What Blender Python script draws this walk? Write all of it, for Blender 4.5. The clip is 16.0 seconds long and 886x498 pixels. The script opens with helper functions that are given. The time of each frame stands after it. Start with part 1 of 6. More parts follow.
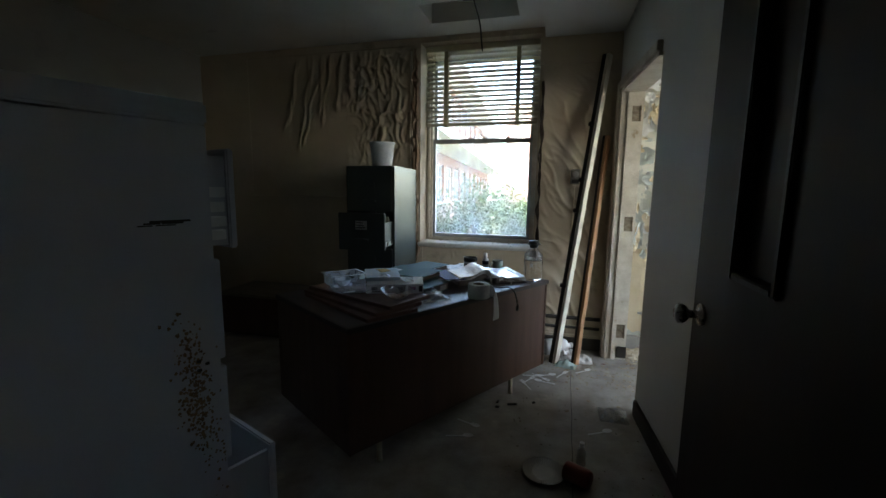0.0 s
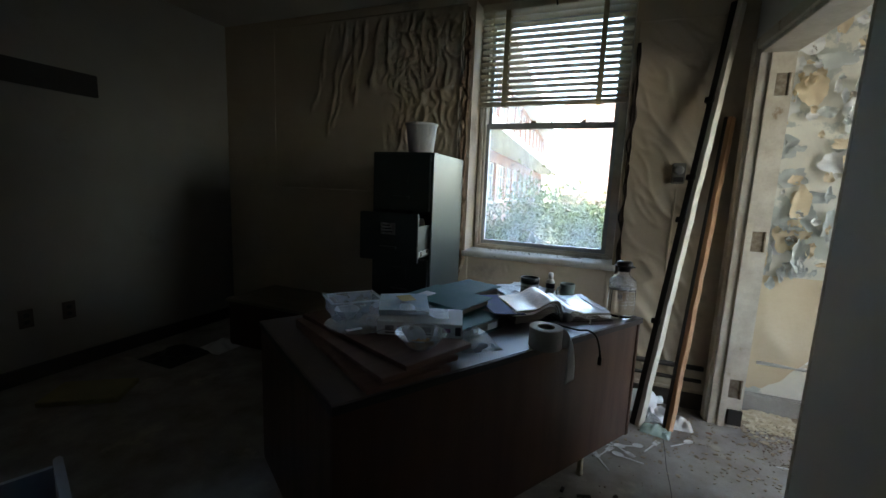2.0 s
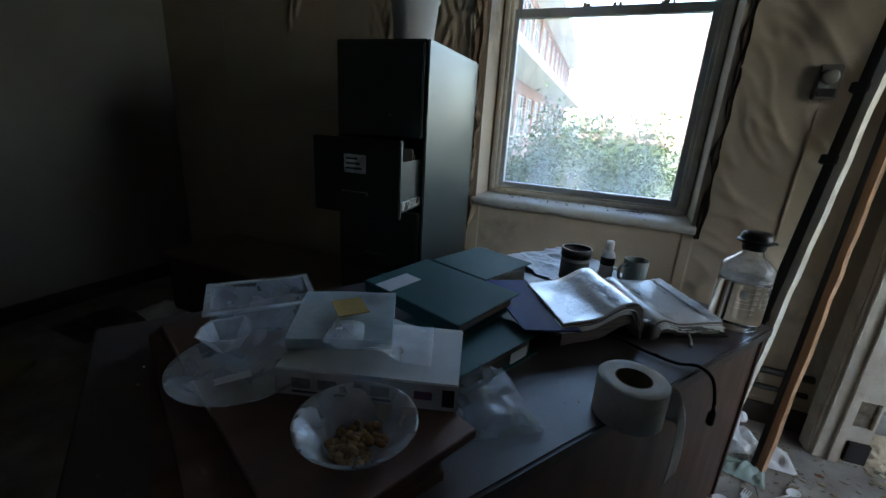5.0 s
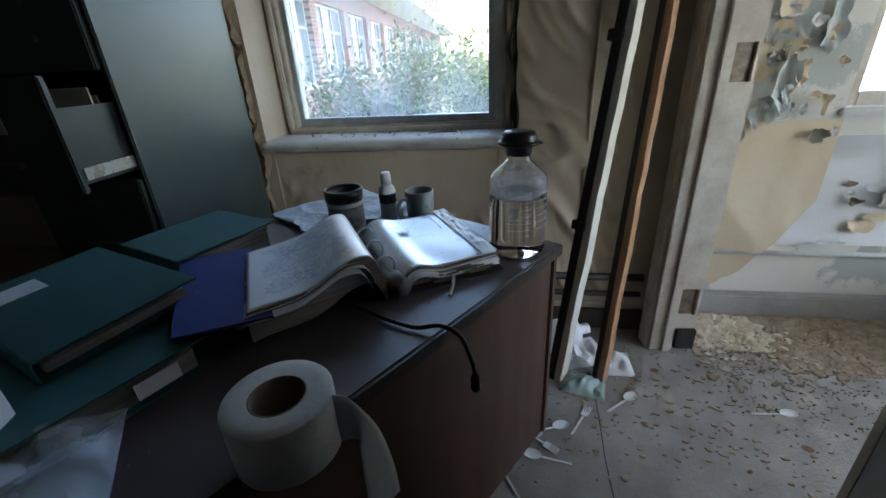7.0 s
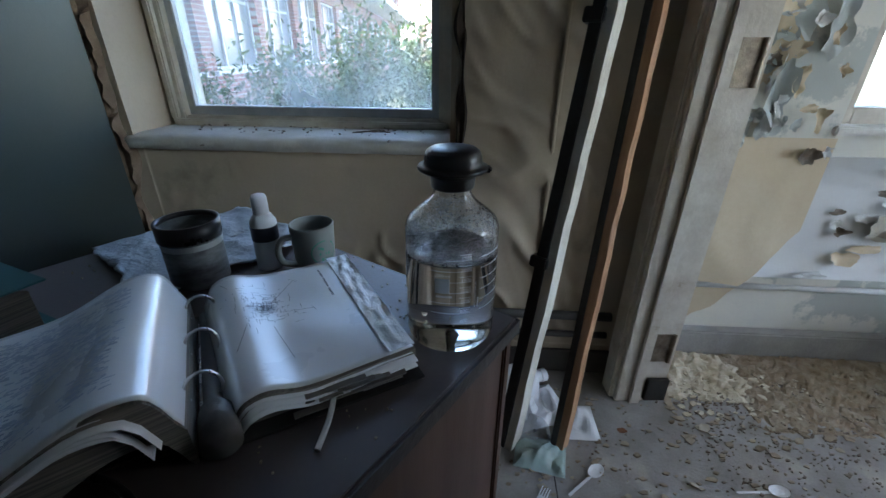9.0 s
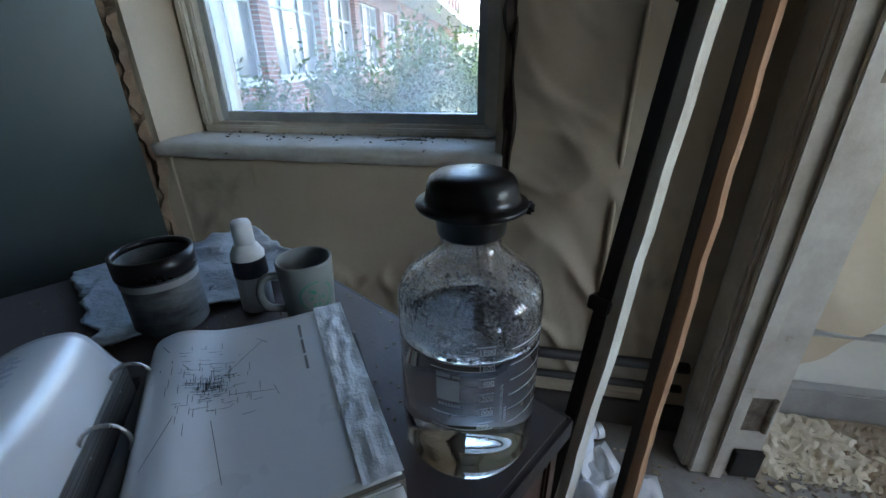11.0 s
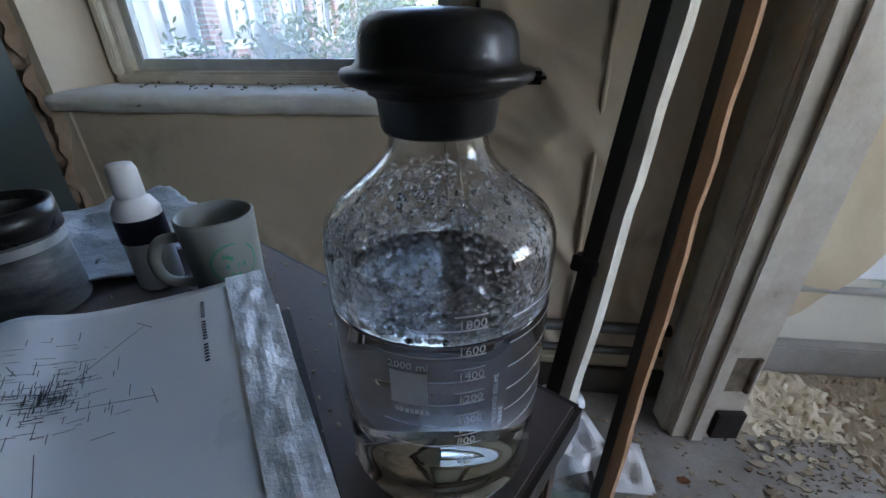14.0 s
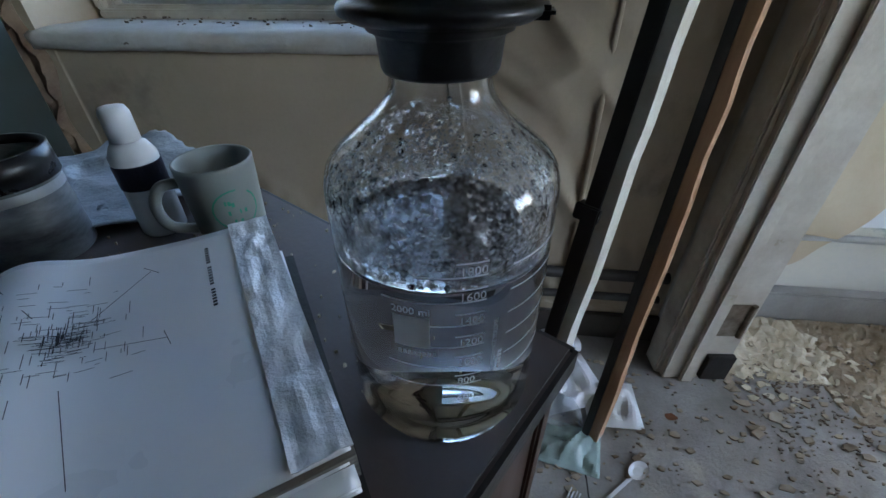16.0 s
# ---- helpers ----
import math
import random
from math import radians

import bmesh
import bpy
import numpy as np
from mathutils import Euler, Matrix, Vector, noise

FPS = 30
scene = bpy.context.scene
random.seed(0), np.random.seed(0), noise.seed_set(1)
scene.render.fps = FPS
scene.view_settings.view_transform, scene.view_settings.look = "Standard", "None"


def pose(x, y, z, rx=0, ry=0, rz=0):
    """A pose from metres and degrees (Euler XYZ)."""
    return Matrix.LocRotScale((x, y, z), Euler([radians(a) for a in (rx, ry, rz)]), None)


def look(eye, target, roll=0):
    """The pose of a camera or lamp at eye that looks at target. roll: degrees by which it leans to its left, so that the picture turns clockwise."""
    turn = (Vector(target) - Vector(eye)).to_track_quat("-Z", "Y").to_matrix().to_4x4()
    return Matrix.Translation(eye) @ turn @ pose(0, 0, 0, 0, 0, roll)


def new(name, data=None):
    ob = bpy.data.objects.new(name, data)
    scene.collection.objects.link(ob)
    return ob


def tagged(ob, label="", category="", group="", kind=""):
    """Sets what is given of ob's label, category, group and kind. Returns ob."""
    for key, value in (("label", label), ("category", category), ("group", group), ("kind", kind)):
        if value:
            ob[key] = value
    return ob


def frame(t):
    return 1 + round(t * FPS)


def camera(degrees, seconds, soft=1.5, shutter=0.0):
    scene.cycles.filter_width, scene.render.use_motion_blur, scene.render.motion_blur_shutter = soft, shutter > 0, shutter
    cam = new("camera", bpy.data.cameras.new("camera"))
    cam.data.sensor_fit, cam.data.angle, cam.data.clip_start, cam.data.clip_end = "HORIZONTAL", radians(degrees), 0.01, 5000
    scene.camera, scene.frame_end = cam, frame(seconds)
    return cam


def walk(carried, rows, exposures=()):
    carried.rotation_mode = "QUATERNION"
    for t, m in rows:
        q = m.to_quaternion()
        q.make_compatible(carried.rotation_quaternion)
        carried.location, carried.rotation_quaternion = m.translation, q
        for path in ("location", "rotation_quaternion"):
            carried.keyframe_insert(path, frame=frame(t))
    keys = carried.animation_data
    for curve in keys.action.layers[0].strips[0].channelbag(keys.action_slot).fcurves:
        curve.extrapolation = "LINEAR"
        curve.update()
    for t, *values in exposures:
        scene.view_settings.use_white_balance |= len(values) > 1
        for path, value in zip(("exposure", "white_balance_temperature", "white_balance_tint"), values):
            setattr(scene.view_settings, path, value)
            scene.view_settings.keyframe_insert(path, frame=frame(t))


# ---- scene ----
cam = camera(94.0, 16.0)
PATH = [
    (0, (1.073, 0.444, 1.325), (0.563, 2.358, 1.043), 0.7),
    (0.5, (1.109, 0.671, 1.316), (0.477, 2.546, 1.026), 1.5),
    (1, (1.11, 0.829, 1.309), (0.35, 2.653, 0.996), 1.3),
    (1.5, (1.068, 0.958, 1.301), (0.318, 2.772, 0.921), 2.7),
    (2, (0.865, 1.154, 1.306), (0.137, 2.993, 1.011), 2.4),
    (2.5, (0.788, 1.266, 1.302), (0.059, 3.094, 0.945), 3.5),
    (3, (0.758, 1.444, 1.26), (-0.145, 3.187, 0.882), 2.0),
    (3.2, (0.765, 1.528, 1.268), (-0.218, 3.224, 0.869), 1.7),
    (5.3, (0.605, 1.993, 1.221), (-0.06, 3.767, 0.582), 3.3),
    (5.5, (0.638, 2.04, 1.213), (0.057, 3.836, 0.553), 2.1),
    (6, (0.766, 2.196, 1.204), (0.354, 4.038, 0.541), 1.3),
    (6.5, (0.891, 2.296, 1.193), (0.56, 4.131, 0.468), 1.2),
    (7, (0.944, 2.354, 1.142), (0.618, 4.142, 0.307), -3.3),
    (7.5, (0.968, 2.462, 1.125), (0.831, 4.272, 0.285), -1.7),
    (8, (0.96, 2.599, 1.126), (0.962, 4.422, 0.303), 1.0),
    (8.5, (0.948, 2.664, 1.111), (0.931, 4.461, 0.234), 1.1),
    (9, (0.976, 2.731, 1.107), (0.863, 4.53, 0.24), 0.5),
    (9.2, (1.006, 2.792, 1.102), (0.699, 4.571, 0.241), -1.2),
    (11.5, (0.990, 2.945, 1.065), (0.808, 3.834, 0.644), -0.7),
    (12, (0.986, 2.978, 1.039), (0.817, 3.861, 0.601), -0.7),
    (12.5, (0.983, 3.007, 1.016), (0.856, 3.900, 0.585), -0.5),
    (13, (0.981, 3.022, 1.004), (0.894, 3.904, 0.542), -0.3),
    (13.5, (0.980, 3.029, 0.997), (0.886, 3.916, 0.544), -0.4),
    (14, (0.980, 3.029, 0.997), (0.883, 3.904, 0.523), -0.4),
    (14.5, (0.980, 3.029, 0.997), (0.893, 3.864, 0.453), -0.3),
    (15, (0.980, 3.029, 0.997), (0.916, 3.831, 0.403), -0.1),
    (15.5, (0.980, 3.029, 0.997), (0.904, 3.824, 0.396), -0.3),
    (16, (0.980, 3.029, 0.997), (0.885, 3.837, 0.415), -0.4),
]
EXPOSURES = [(0.0, 4.42, 7200, 12), (2.0, 4.24, 7100, 12), (3.0, 4.05, 7000, 12), (5.5, 3.95, 6600, 12), (7.5, 4.2, 6700, 14), (9.0, 3.88, 6300, 14), (11.5, 3.92, 6300, 13), (12.5, 4.0, 6500, 16), (14.0, 4.12, 6500, 18), (16.0, 4.15, 6200, 14)]
walk(cam, [(t, look(eye, target, roll)) for t, eye, target, roll in PATH], EXPOSURES)

# ---- world, sun, exposure ----
world = bpy.data.worlds.new("sky")
scene.world = world
world.use_nodes = True
wn = world.node_tree
sky = wn.nodes.new("ShaderNodeTexSky")
sky.sky_type = 'NISHITA'
sky.sun_disc = False
sky.sun_elevation = radians(48)
sky.sun_rotation = radians(169)
sky.air_density, sky.dust_density, sky.ozone_density = 1.1, 1.8, 1.3
wn.links.new(sky.outputs["Color"], wn.nodes["Background"].inputs["Color"])
wn.nodes["Background"].inputs["Strength"].default_value = 0.15
sun = new("sun", bpy.data.lights.new("sun", 'SUN'))
sun.data.energy, sun.data.angle, sun.data.color = 1.3, radians(10), (1, 0.95, 0.87)
sun.matrix_world = look((4, -12, 28), (0, 8, 0))
# added fill lamp that brightens the next room, at its unseen side window
next_fill = new("next_room_fill", bpy.data.lights.new("next_room_fill", 'AREA'))
next_fill.data.shape, next_fill.data.size, next_fill.data.size_y = 'RECTANGLE', 3.2, 1.5
next_fill.data.energy, next_fill.data.color = 2.6, (0.90, 0.96, 1.0)
next_fill.matrix_world = look((5.17, 2.1, 1.72), (2.0, 2.1, 1.72))

# ---- materials ----


def mat(name, colour, rough=0.7, metal=0.0, second=None, scale=6.0, amount=0.5, fine=60.0, bump=0.15, bump_scale=None,
        spec=0.5, stain=None, stain_scale=2.0, stain_at=0.55, stain_width=0.1, random_tone=0.0, grain=None):
    """A surface with two scales of variation, stains of their own shape and fine relief."""
    m = bpy.data.materials.new(name)
    m.use_nodes = True
    nt = m.node_tree
    b = nt.nodes["Principled BSDF"]
    b.inputs["Metallic"].default_value = metal
    b.inputs["Specular IOR Level"].default_value = spec
    co = nt.nodes.new("ShaderNodeTexCoord")
    src = co.outputs["Object"]
    if grain:
        mp = nt.nodes.new("ShaderNodeMapping")
        mp.inputs["Scale"].default_value = grain
        nt.links.new(src, mp.inputs["Vector"])
        src = mp.outputs["Vector"]
    def tex(s, detail=5.0, rough_=0.6):
        n = nt.nodes.new("ShaderNodeTexNoise")
        n.inputs["Scale"].default_value = s
        n.inputs["Detail"].default_value = detail
        n.inputs["Roughness"].default_value = rough_
        nt.links.new(src, n.inputs["Vector"])
        return n.outputs["Fac"]
    def ramp(fac, a, z):
        r = nt.nodes.new("ShaderNodeMapRange")
        r.inputs["From Min"].default_value, r.inputs["From Max"].default_value = a, z
        nt.links.new(fac, r.inputs["Value"])
        return r.outputs["Result"]
    def mix(fac, a, z):
        x = nt.nodes.new("ShaderNodeMix")
        x.data_type = 'RGBA'
        nt.links.new(fac, x.inputs["Factor"])
        for sock, val in ((x.inputs[6], a), (x.inputs[7], z)):
            if isinstance(val, tuple):
                sock.default_value = (*val, 1)
            else:
                nt.links.new(val, sock)
        return x.outputs[2]
    def times(v, k):
        q = nt.nodes.new("ShaderNodeMath")
        q.operation = 'MULTIPLY'
        nt.links.new(v, q.inputs[0])
        q.inputs[1].default_value = k
        return q.outputs[0]
    second = second or tuple(c * 0.7 for c in colour)
    coarse, grainy = tex(scale), tex(fine, 3.0)
    col = mix(times(ramp(coarse, 0.35, 0.7), amount), colour, second)
    col = mix(times(ramp(grainy, 0.45, 0.75), 0.35 * amount), col, second)
    if stain:
        col = mix(ramp(tex(stain_scale, 8.0, 0.65), stain_at, stain_at + stain_width), col, stain)
    if random_tone:
        oi = nt.nodes.new("ShaderNodeObjectInfo")
        hs = nt.nodes.new("ShaderNodeHueSaturation")
        mr = nt.nodes.new("ShaderNodeMapRange")
        mr.inputs["To Min"].default_value, mr.inputs["To Max"].default_value = 1 - random_tone, 1 + random_tone
        nt.links.new(oi.outputs["Random"], mr.inputs["Value"])
        nt.links.new(mr.outputs["Result"], hs.inputs["Value"])
        nt.links.new(col, hs.inputs["Color"])
        col = hs.outputs["Color"]
    nt.links.new(col, b.inputs["Base Color"])
    rr = nt.nodes.new("ShaderNodeMapRange")
    rr.inputs["To Min"].default_value, rr.inputs["To Max"].default_value = max(rough - 0.12, 0.03), min(rough + 0.12, 1)
    nt.links.new(coarse, rr.inputs["Value"])
    nt.links.new(rr.outputs["Result"], b.inputs["Roughness"])
    if bump:
        bp = nt.nodes.new("ShaderNodeBump")
        bp.inputs["Strength"].default_value = bump
        bp.inputs["Distance"].default_value = 0.01
        nt.links.new(tex(bump_scale, 6.0) if bump_scale else grainy, bp.inputs["Height"])
        nt.links.new(bp.outputs["Normal"], b.inputs["Normal"])
    return m


def glass_mat(name, tint=(1, 1, 1), ior=1.5, rough=0.0):
    m = bpy.data.materials.new(name)
    m.use_nodes = True
    b = m.node_tree.nodes["Principled BSDF"]
    b.inputs["Base Color"].default_value = (*tint, 1)
    b.inputs["Transmission Weight"].default_value = 1.0
    b.inputs["Roughness"].default_value = rough
    b.inputs["IOR"].default_value = ior
    return m


def pane_mat(name, dirt=(0.6, 0.66, 0.7), base=0.10, top=0.5):
    """A window pane: clear glass with a film of dust and wipe marks."""
    m = bpy.data.materials.new(name)
    m.use_nodes = True
    nt = m.node_tree
    nt.nodes.remove(nt.nodes["Principled BSDF"])
    out = nt.nodes["Material Output"]
    clear = nt.nodes.new("ShaderNodeBsdfTransparent")
    clear.inputs["Color"].default_value = (0.93, 0.96, 0.96, 1)
    gloss = nt.nodes.new("ShaderNodeBsdfGlossy")
    gloss.inputs["Roughness"].default_value = 0.02
    fr = nt.nodes.new("ShaderNodeFresnel")
    fr.inputs["IOR"].default_value = 1.45
    m1 = nt.nodes.new("ShaderNodeMixShader")
    nt.links.new(fr.outputs[0], m1.inputs[0])
    nt.links.new(clear.outputs[0], m1.inputs[1])
    nt.links.new(gloss.outputs[0], m1.inputs[2])
    film = nt.nodes.new("ShaderNodeBsdfTranslucent")
    film.inputs["Color"].default_value = (*dirt, 1)
    co = nt.nodes.new("ShaderNodeTexCoord")
    n1 = nt.nodes.new("ShaderNodeTexNoise")
    n1.inputs["Scale"].default_value, n1.inputs["Detail"].default_value = 4.0, 8.0
    n1.inputs["Roughness"].default_value = 0.7
    mp = nt.nodes.new("ShaderNodeMapping")
    mp.inputs["Scale"].default_value = (1.6, 1.0, 0.7)
    nt.links.new(co.outputs["Object"], mp.inputs["Vector"])
    nt.links.new(mp.outputs["Vector"], n1.inputs["Vector"])
    mr = nt.nodes.new("ShaderNodeMapRange")
    mr.inputs["From Min"].default_value, mr.inputs["From Max"].default_value = 0.4, 0.75
    mr.inputs["To Min"].default_value, mr.inputs["To Max"].default_value = base, top
    nt.links.new(n1.outputs["Fac"], mr.inputs["Value"])
    m2 = nt.nodes.new("ShaderNodeMixShader")
    nt.links.new(mr.outputs["Result"], m2.inputs[0])
    nt.links.new(m1.outputs[0], m2.inputs[1])
    nt.links.new(film.outputs[0], m2.inputs[2])
    nt.links.new(m2.outputs[0], out.inputs["Surface"])
    return m


def film_mat(name, tint=(0.8, 0.85, 0.9), opacity=0.35, rough=0.25):
    """Thin clear plastic: see-through with a milky gloss."""
    m = bpy.data.materials.new(name)
    m.use_nodes = True
    nt = m.node_tree
    b = nt.nodes["Principled BSDF"]
    b.inputs["Base Color"].default_value = (*tint, 1)
    b.inputs["Roughness"].default_value = rough
    tr = nt.nodes.new("ShaderNodeBsdfTransparent")
    mx = nt.nodes.new("ShaderNodeMixShader")
    co = nt.nodes.new("ShaderNodeTexCoord")
    n = nt.nodes.new("ShaderNodeTexNoise")
    n.inputs["Scale"].default_value = 25
    nt.links.new(co.outputs["Object"], n.inputs["Vector"])
    r = nt.nodes.new("ShaderNodeMapRange")
    r.inputs["To Min"].default_value, r.inputs["To Max"].default_value = opacity * 0.5, min(opacity * 1.5, 1)
    nt.links.new(n.outputs["Fac"], r.inputs["Value"])
    bp = nt.nodes.new("ShaderNodeBump")
    bp.inputs["Strength"].default_value = 0.4
    bp.inputs["Distance"].default_value = 0.004
    nt.links.new(n.outputs["Fac"], bp.inputs["Height"])
    nt.links.new(bp.outputs["Normal"], b.inputs["Normal"])
    nt.links.new(r.outputs["Result"], mx.inputs[0])
    nt.links.new(tr.outputs[0], mx.inputs[1])
    nt.links.new(b.outputs[0], mx.inputs[2])
    nt.links.new(mx.outputs[0], nt.nodes["Material Output"].inputs["Surface"])
    return m


WALL = mat("wall_paint", (0.52, 0.43, 0.32), 0.75, second=(0.40, 0.32, 0.23), scale=2.5, amount=0.6, fine=90, bump=0.25, bump_scale=14,
           stain=(0.24, 0.20, 0.15), stain_scale=1.6, stain_at=0.62, stain_width=0.12)
WALL_SIDE = mat("side_wall_paint", (0.58, 0.57, 0.53), 0.55, second=(0.50, 0.49, 0.45), scale=1.5, amount=0.5, fine=120, bump=0.06)
PEEL = mat("peeling_paint", (0.56, 0.49, 0.40), 0.7, second=(0.43, 0.37, 0.295), scale=5, amount=0.6, fine=80, bump=0.2, bump_scale=30)
PLASTER = mat("bare_plaster", (0.30, 0.22, 0.15), 0.9, second=(0.16, 0.10, 0.07), scale=9, amount=0.9, fine=70, bump=0.5, bump_scale=25)
CEIL = mat("ceiling_paint", (0.60, 0.58, 0.54), 0.8, second=(0.48, 0.46, 0.42), scale=2, amount=0.6, fine=70, bump=0.15,
           stain=(0.22, 0.18, 0.13), stain_scale=2.2, stain_at=0.64)
FLOOR = mat("dusty_floor", (0.335, 0.315, 0.29), 0.66, second=(0.19, 0.175, 0.155), scale=5.5, amount=1.0, fine=110, bump=0.2,
            stain=(0.42, 0.38, 0.32), stain_scale=3.5, stain_at=0.58, stain_width=0.12)
BASE = mat("dark_baseboard", (0.05, 0.045, 0.04), 0.6, second=(0.09, 0.08, 0.07), scale=8, fine=90)
CONCRETE = mat("grey_concrete", (0.34, 0.33, 0.31), 0.85, second=(0.22, 0.21, 0.20), scale=6, amount=0.8, fine=90, bump=0.3)
FRAME = mat("cream_gloss_paint", (0.62, 0.57, 0.48), 0.5, second=(0.40, 0.34, 0.26), scale=9, amount=0.8, fine=60, bump=0.15,
            stain=(0.30, 0.22, 0.14), stain_scale=9, stain_at=0.66, stain_width=0.05)
SILL = mat("sill_paint", (0.66, 0.65, 0.62), 0.5, second=(0.5, 0.47, 0.42), scale=12, amount=0.7, fine=80, bump=0.3,
           stain=(0.16, 0.12, 0.09), stain_scale=22, stain_at=0.66, stain_width=0.05)
ALU = mat("weathered_aluminium", (0.50, 0.52, 0.53), 0.45, 0.4, second=(0.3, 0.31, 0.32), scale=10, amount=0.6)
BLIND = mat("blind_slat", (0.52, 0.46, 0.33), 0.5, second=(0.40, 0.34, 0.24), scale=5, amount=0.5, fine=40, bump=0.05)
TAPE = mat("blind_tape", (0.42, 0.36, 0.22), 0.9, second=(0.3, 0.25, 0.15), scale=20)
DESK_TOP = mat("desk_laminate", (0.085, 0.065, 0.062), 0.38, second=(0.12, 0.10, 0.098), scale=5, amount=0.6, fine=140, bump=0.04,
               stain=(0.22, 0.21, 0.21), stain_scale=40, stain_at=0.70, stain_width=0.05)
DESK = mat("dark_walnut_panel", (0.105, 0.052, 0.036), 0.40, second=(0.065, 0.034, 0.024), scale=3, amount=0.8, fine=60, bump=0.05, grain=(6, 6, 0.6))
DESK_EDGE = mat("desk_edging", (0.035, 0.03, 0.03), 0.4)
LEG = mat("leg_metal", (0.5, 0.45, 0.35), 0.35, 0.9, second=(0.3, 0.22, 0.14), scale=20)
# one cabinet steel in two tones; the paler one paints in window light
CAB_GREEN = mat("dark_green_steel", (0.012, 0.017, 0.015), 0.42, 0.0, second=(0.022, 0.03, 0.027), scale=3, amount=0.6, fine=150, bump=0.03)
CAB_LIT = mat("green_steel_lit", (0.038, 0.052, 0.05), 0.33, 0.0, spec=0.3, second=(0.06, 0.072, 0.066), scale=1.8, amount=0.6, fine=150, bump=0.03)
LOCKER = mat("grey_steel", (0.47, 0.50, 0.56), 0.42, 0.1, second=(0.38, 0.40, 0.45), scale=2, amount=0.5, fine=130, bump=0.03)
RUST = mat("rust_blisters", (0.30, 0.20, 0.11), 0.9, second=(0.12, 0.07, 0.04), scale=30, amount=0.9, fine=120, bump=0.5)
CHROME = mat("tarnished_chrome", (0.55, 0.55, 0.55), 0.28, 1.0, second=(0.35, 0.33, 0.3), scale=30)
BLACK = mat("black_rubber", (0.014, 0.014, 0.015), 0.3, second=(0.03, 0.03, 0.03), scale=15, fine=120, bump=0.05)
BLACK_MATT = mat("black_paint", (0.016, 0.015, 0.014), 0.6, second=(0.04, 0.035, 0.03), scale=10)
CREAM_WOOD = mat("cream_painted_wood", (0.66, 0.62, 0.53), 0.6, second=(0.5, 0.45, 0.36), scale=10, amount=0.7, fine=60, bump=0.3)
BROWN_WOOD = mat("bare_brown_wood", (0.42, 0.23, 0.12), 0.6, second=(0.26, 0.13, 0.06), scale=3, amount=0.8, fine=40, bump=0.2, grain=(14, 14, 1.2))
DOOR = mat("dark_door_veneer", (0.026, 0.018, 0.014), 0.6, spec=0.25, second=(0.042, 0.028, 0.02), scale=2, amount=0.7, fine=50, grain=(8, 8, 0.6), bump=0.04)
WHITE_PLASTIC = mat("white_plastic", (0.72, 0.73, 0.74), 0.4, second=(0.6, 0.6, 0.6), scale=10, amount=0.4, bump=0.03)
HINGE = mat("old_hinge_metal", (0.30, 0.26, 0.20), 0.5, 0.7, second=(0.14, 0.10, 0.07), scale=40, amount=0.9, fine=150)
GLASS = glass_mat("clear_glass")
PANE = pane_mat("dusty_pane", base=0.08, top=0.36)
PANE_FAR = pane_mat("dusty_pane_far", base=0.05, top=0.2)

# ---- building blocks ----


def box(bm, x0, x1, y0, y1, z0, z1, bevel=0.0, m=None):
    vs = [bm.verts.new((x, y, z)) for x in (x0, x1) for y in (y0, y1) for z in (z0, z1)]
    fs = [bm.faces.new([vs[i] for i in q]) for q in
          ((0, 1, 3, 2), (4, 6, 7, 5), (0, 4, 5, 1), (2, 3, 7, 6), (0, 2, 6, 4), (1, 5, 7, 3))]
    if m:
        bmesh.ops.transform(bm, matrix=m, verts=vs)
    if bevel:
        es = list({e for f in fs for e in f.edges})
        bmesh.ops.bevel(bm, geom=es, offset=bevel, segments=2, affect='EDGES', clamp_overlap=True)
    return vs


def lathe(bm, profile, seg=48, closed=False):
    """A turned shape from (radius, height) pairs."""
    rings = []
    for r, z in profile:
        rings.append([bm.verts.new((r * math.cos(2 * math.pi * i / seg), r * math.sin(2 * math.pi * i / seg), z)) for i in range(seg)]
                     if r > 1e-6 else [bm.verts.new((0, 0, z))])
    pairs = list(zip(rings, rings[1:])) + ([(rings[-1], rings[0])] if closed else [])
    for a, b in pairs:
        for i in range(seg):
            j = (i + 1) % seg
            if len(a) == 1 and len(b) == 1:
                continue
            if len(a) == 1:
                bm.faces.new((a[0], b[j], b[i]))
            elif len(b) == 1:
                bm.faces.new((a[i], a[j], b[0]))
            else:
                bm.faces.new((a[i], a[j], b[j], b[i]))


def tube(bm, pts, radius, seg=10):
    """A round rod along points; radius may be a number or one per point."""
    pts = [Vector(p) for p in pts]
    rad = radius if isinstance(radius, (list, tuple)) else [radius] * len(pts)
    rings = []
    up = Vector((0.3, 0.2, 1)).normalized()
    for i, p in enumerate(pts):
        d = (pts[min(i + 1, len(pts) - 1)] - pts[max(i - 1, 0)]).normalized()
        a = d.cross(up)
        if a.length < 1e-3:
            a = d.cross(Vector((1, 0, 0)))
        a.normalize()
        b = d.cross(a)
        rings.append([bm.verts.new(p + rad[i] * (math.cos(2 * math.pi * k / seg) * a + math.sin(2 * math.pi * k / seg) * b)) for k in range(seg)])
    for r0, r1 in zip(rings, rings[1:]):
        for k in range(seg):
            bm.faces.new((r0[k], r0[(k + 1) % seg], r1[(k + 1) % seg], r1[k]))
    bm.faces.new(rings[0][::-1])
    bm.faces.new(rings[-1])


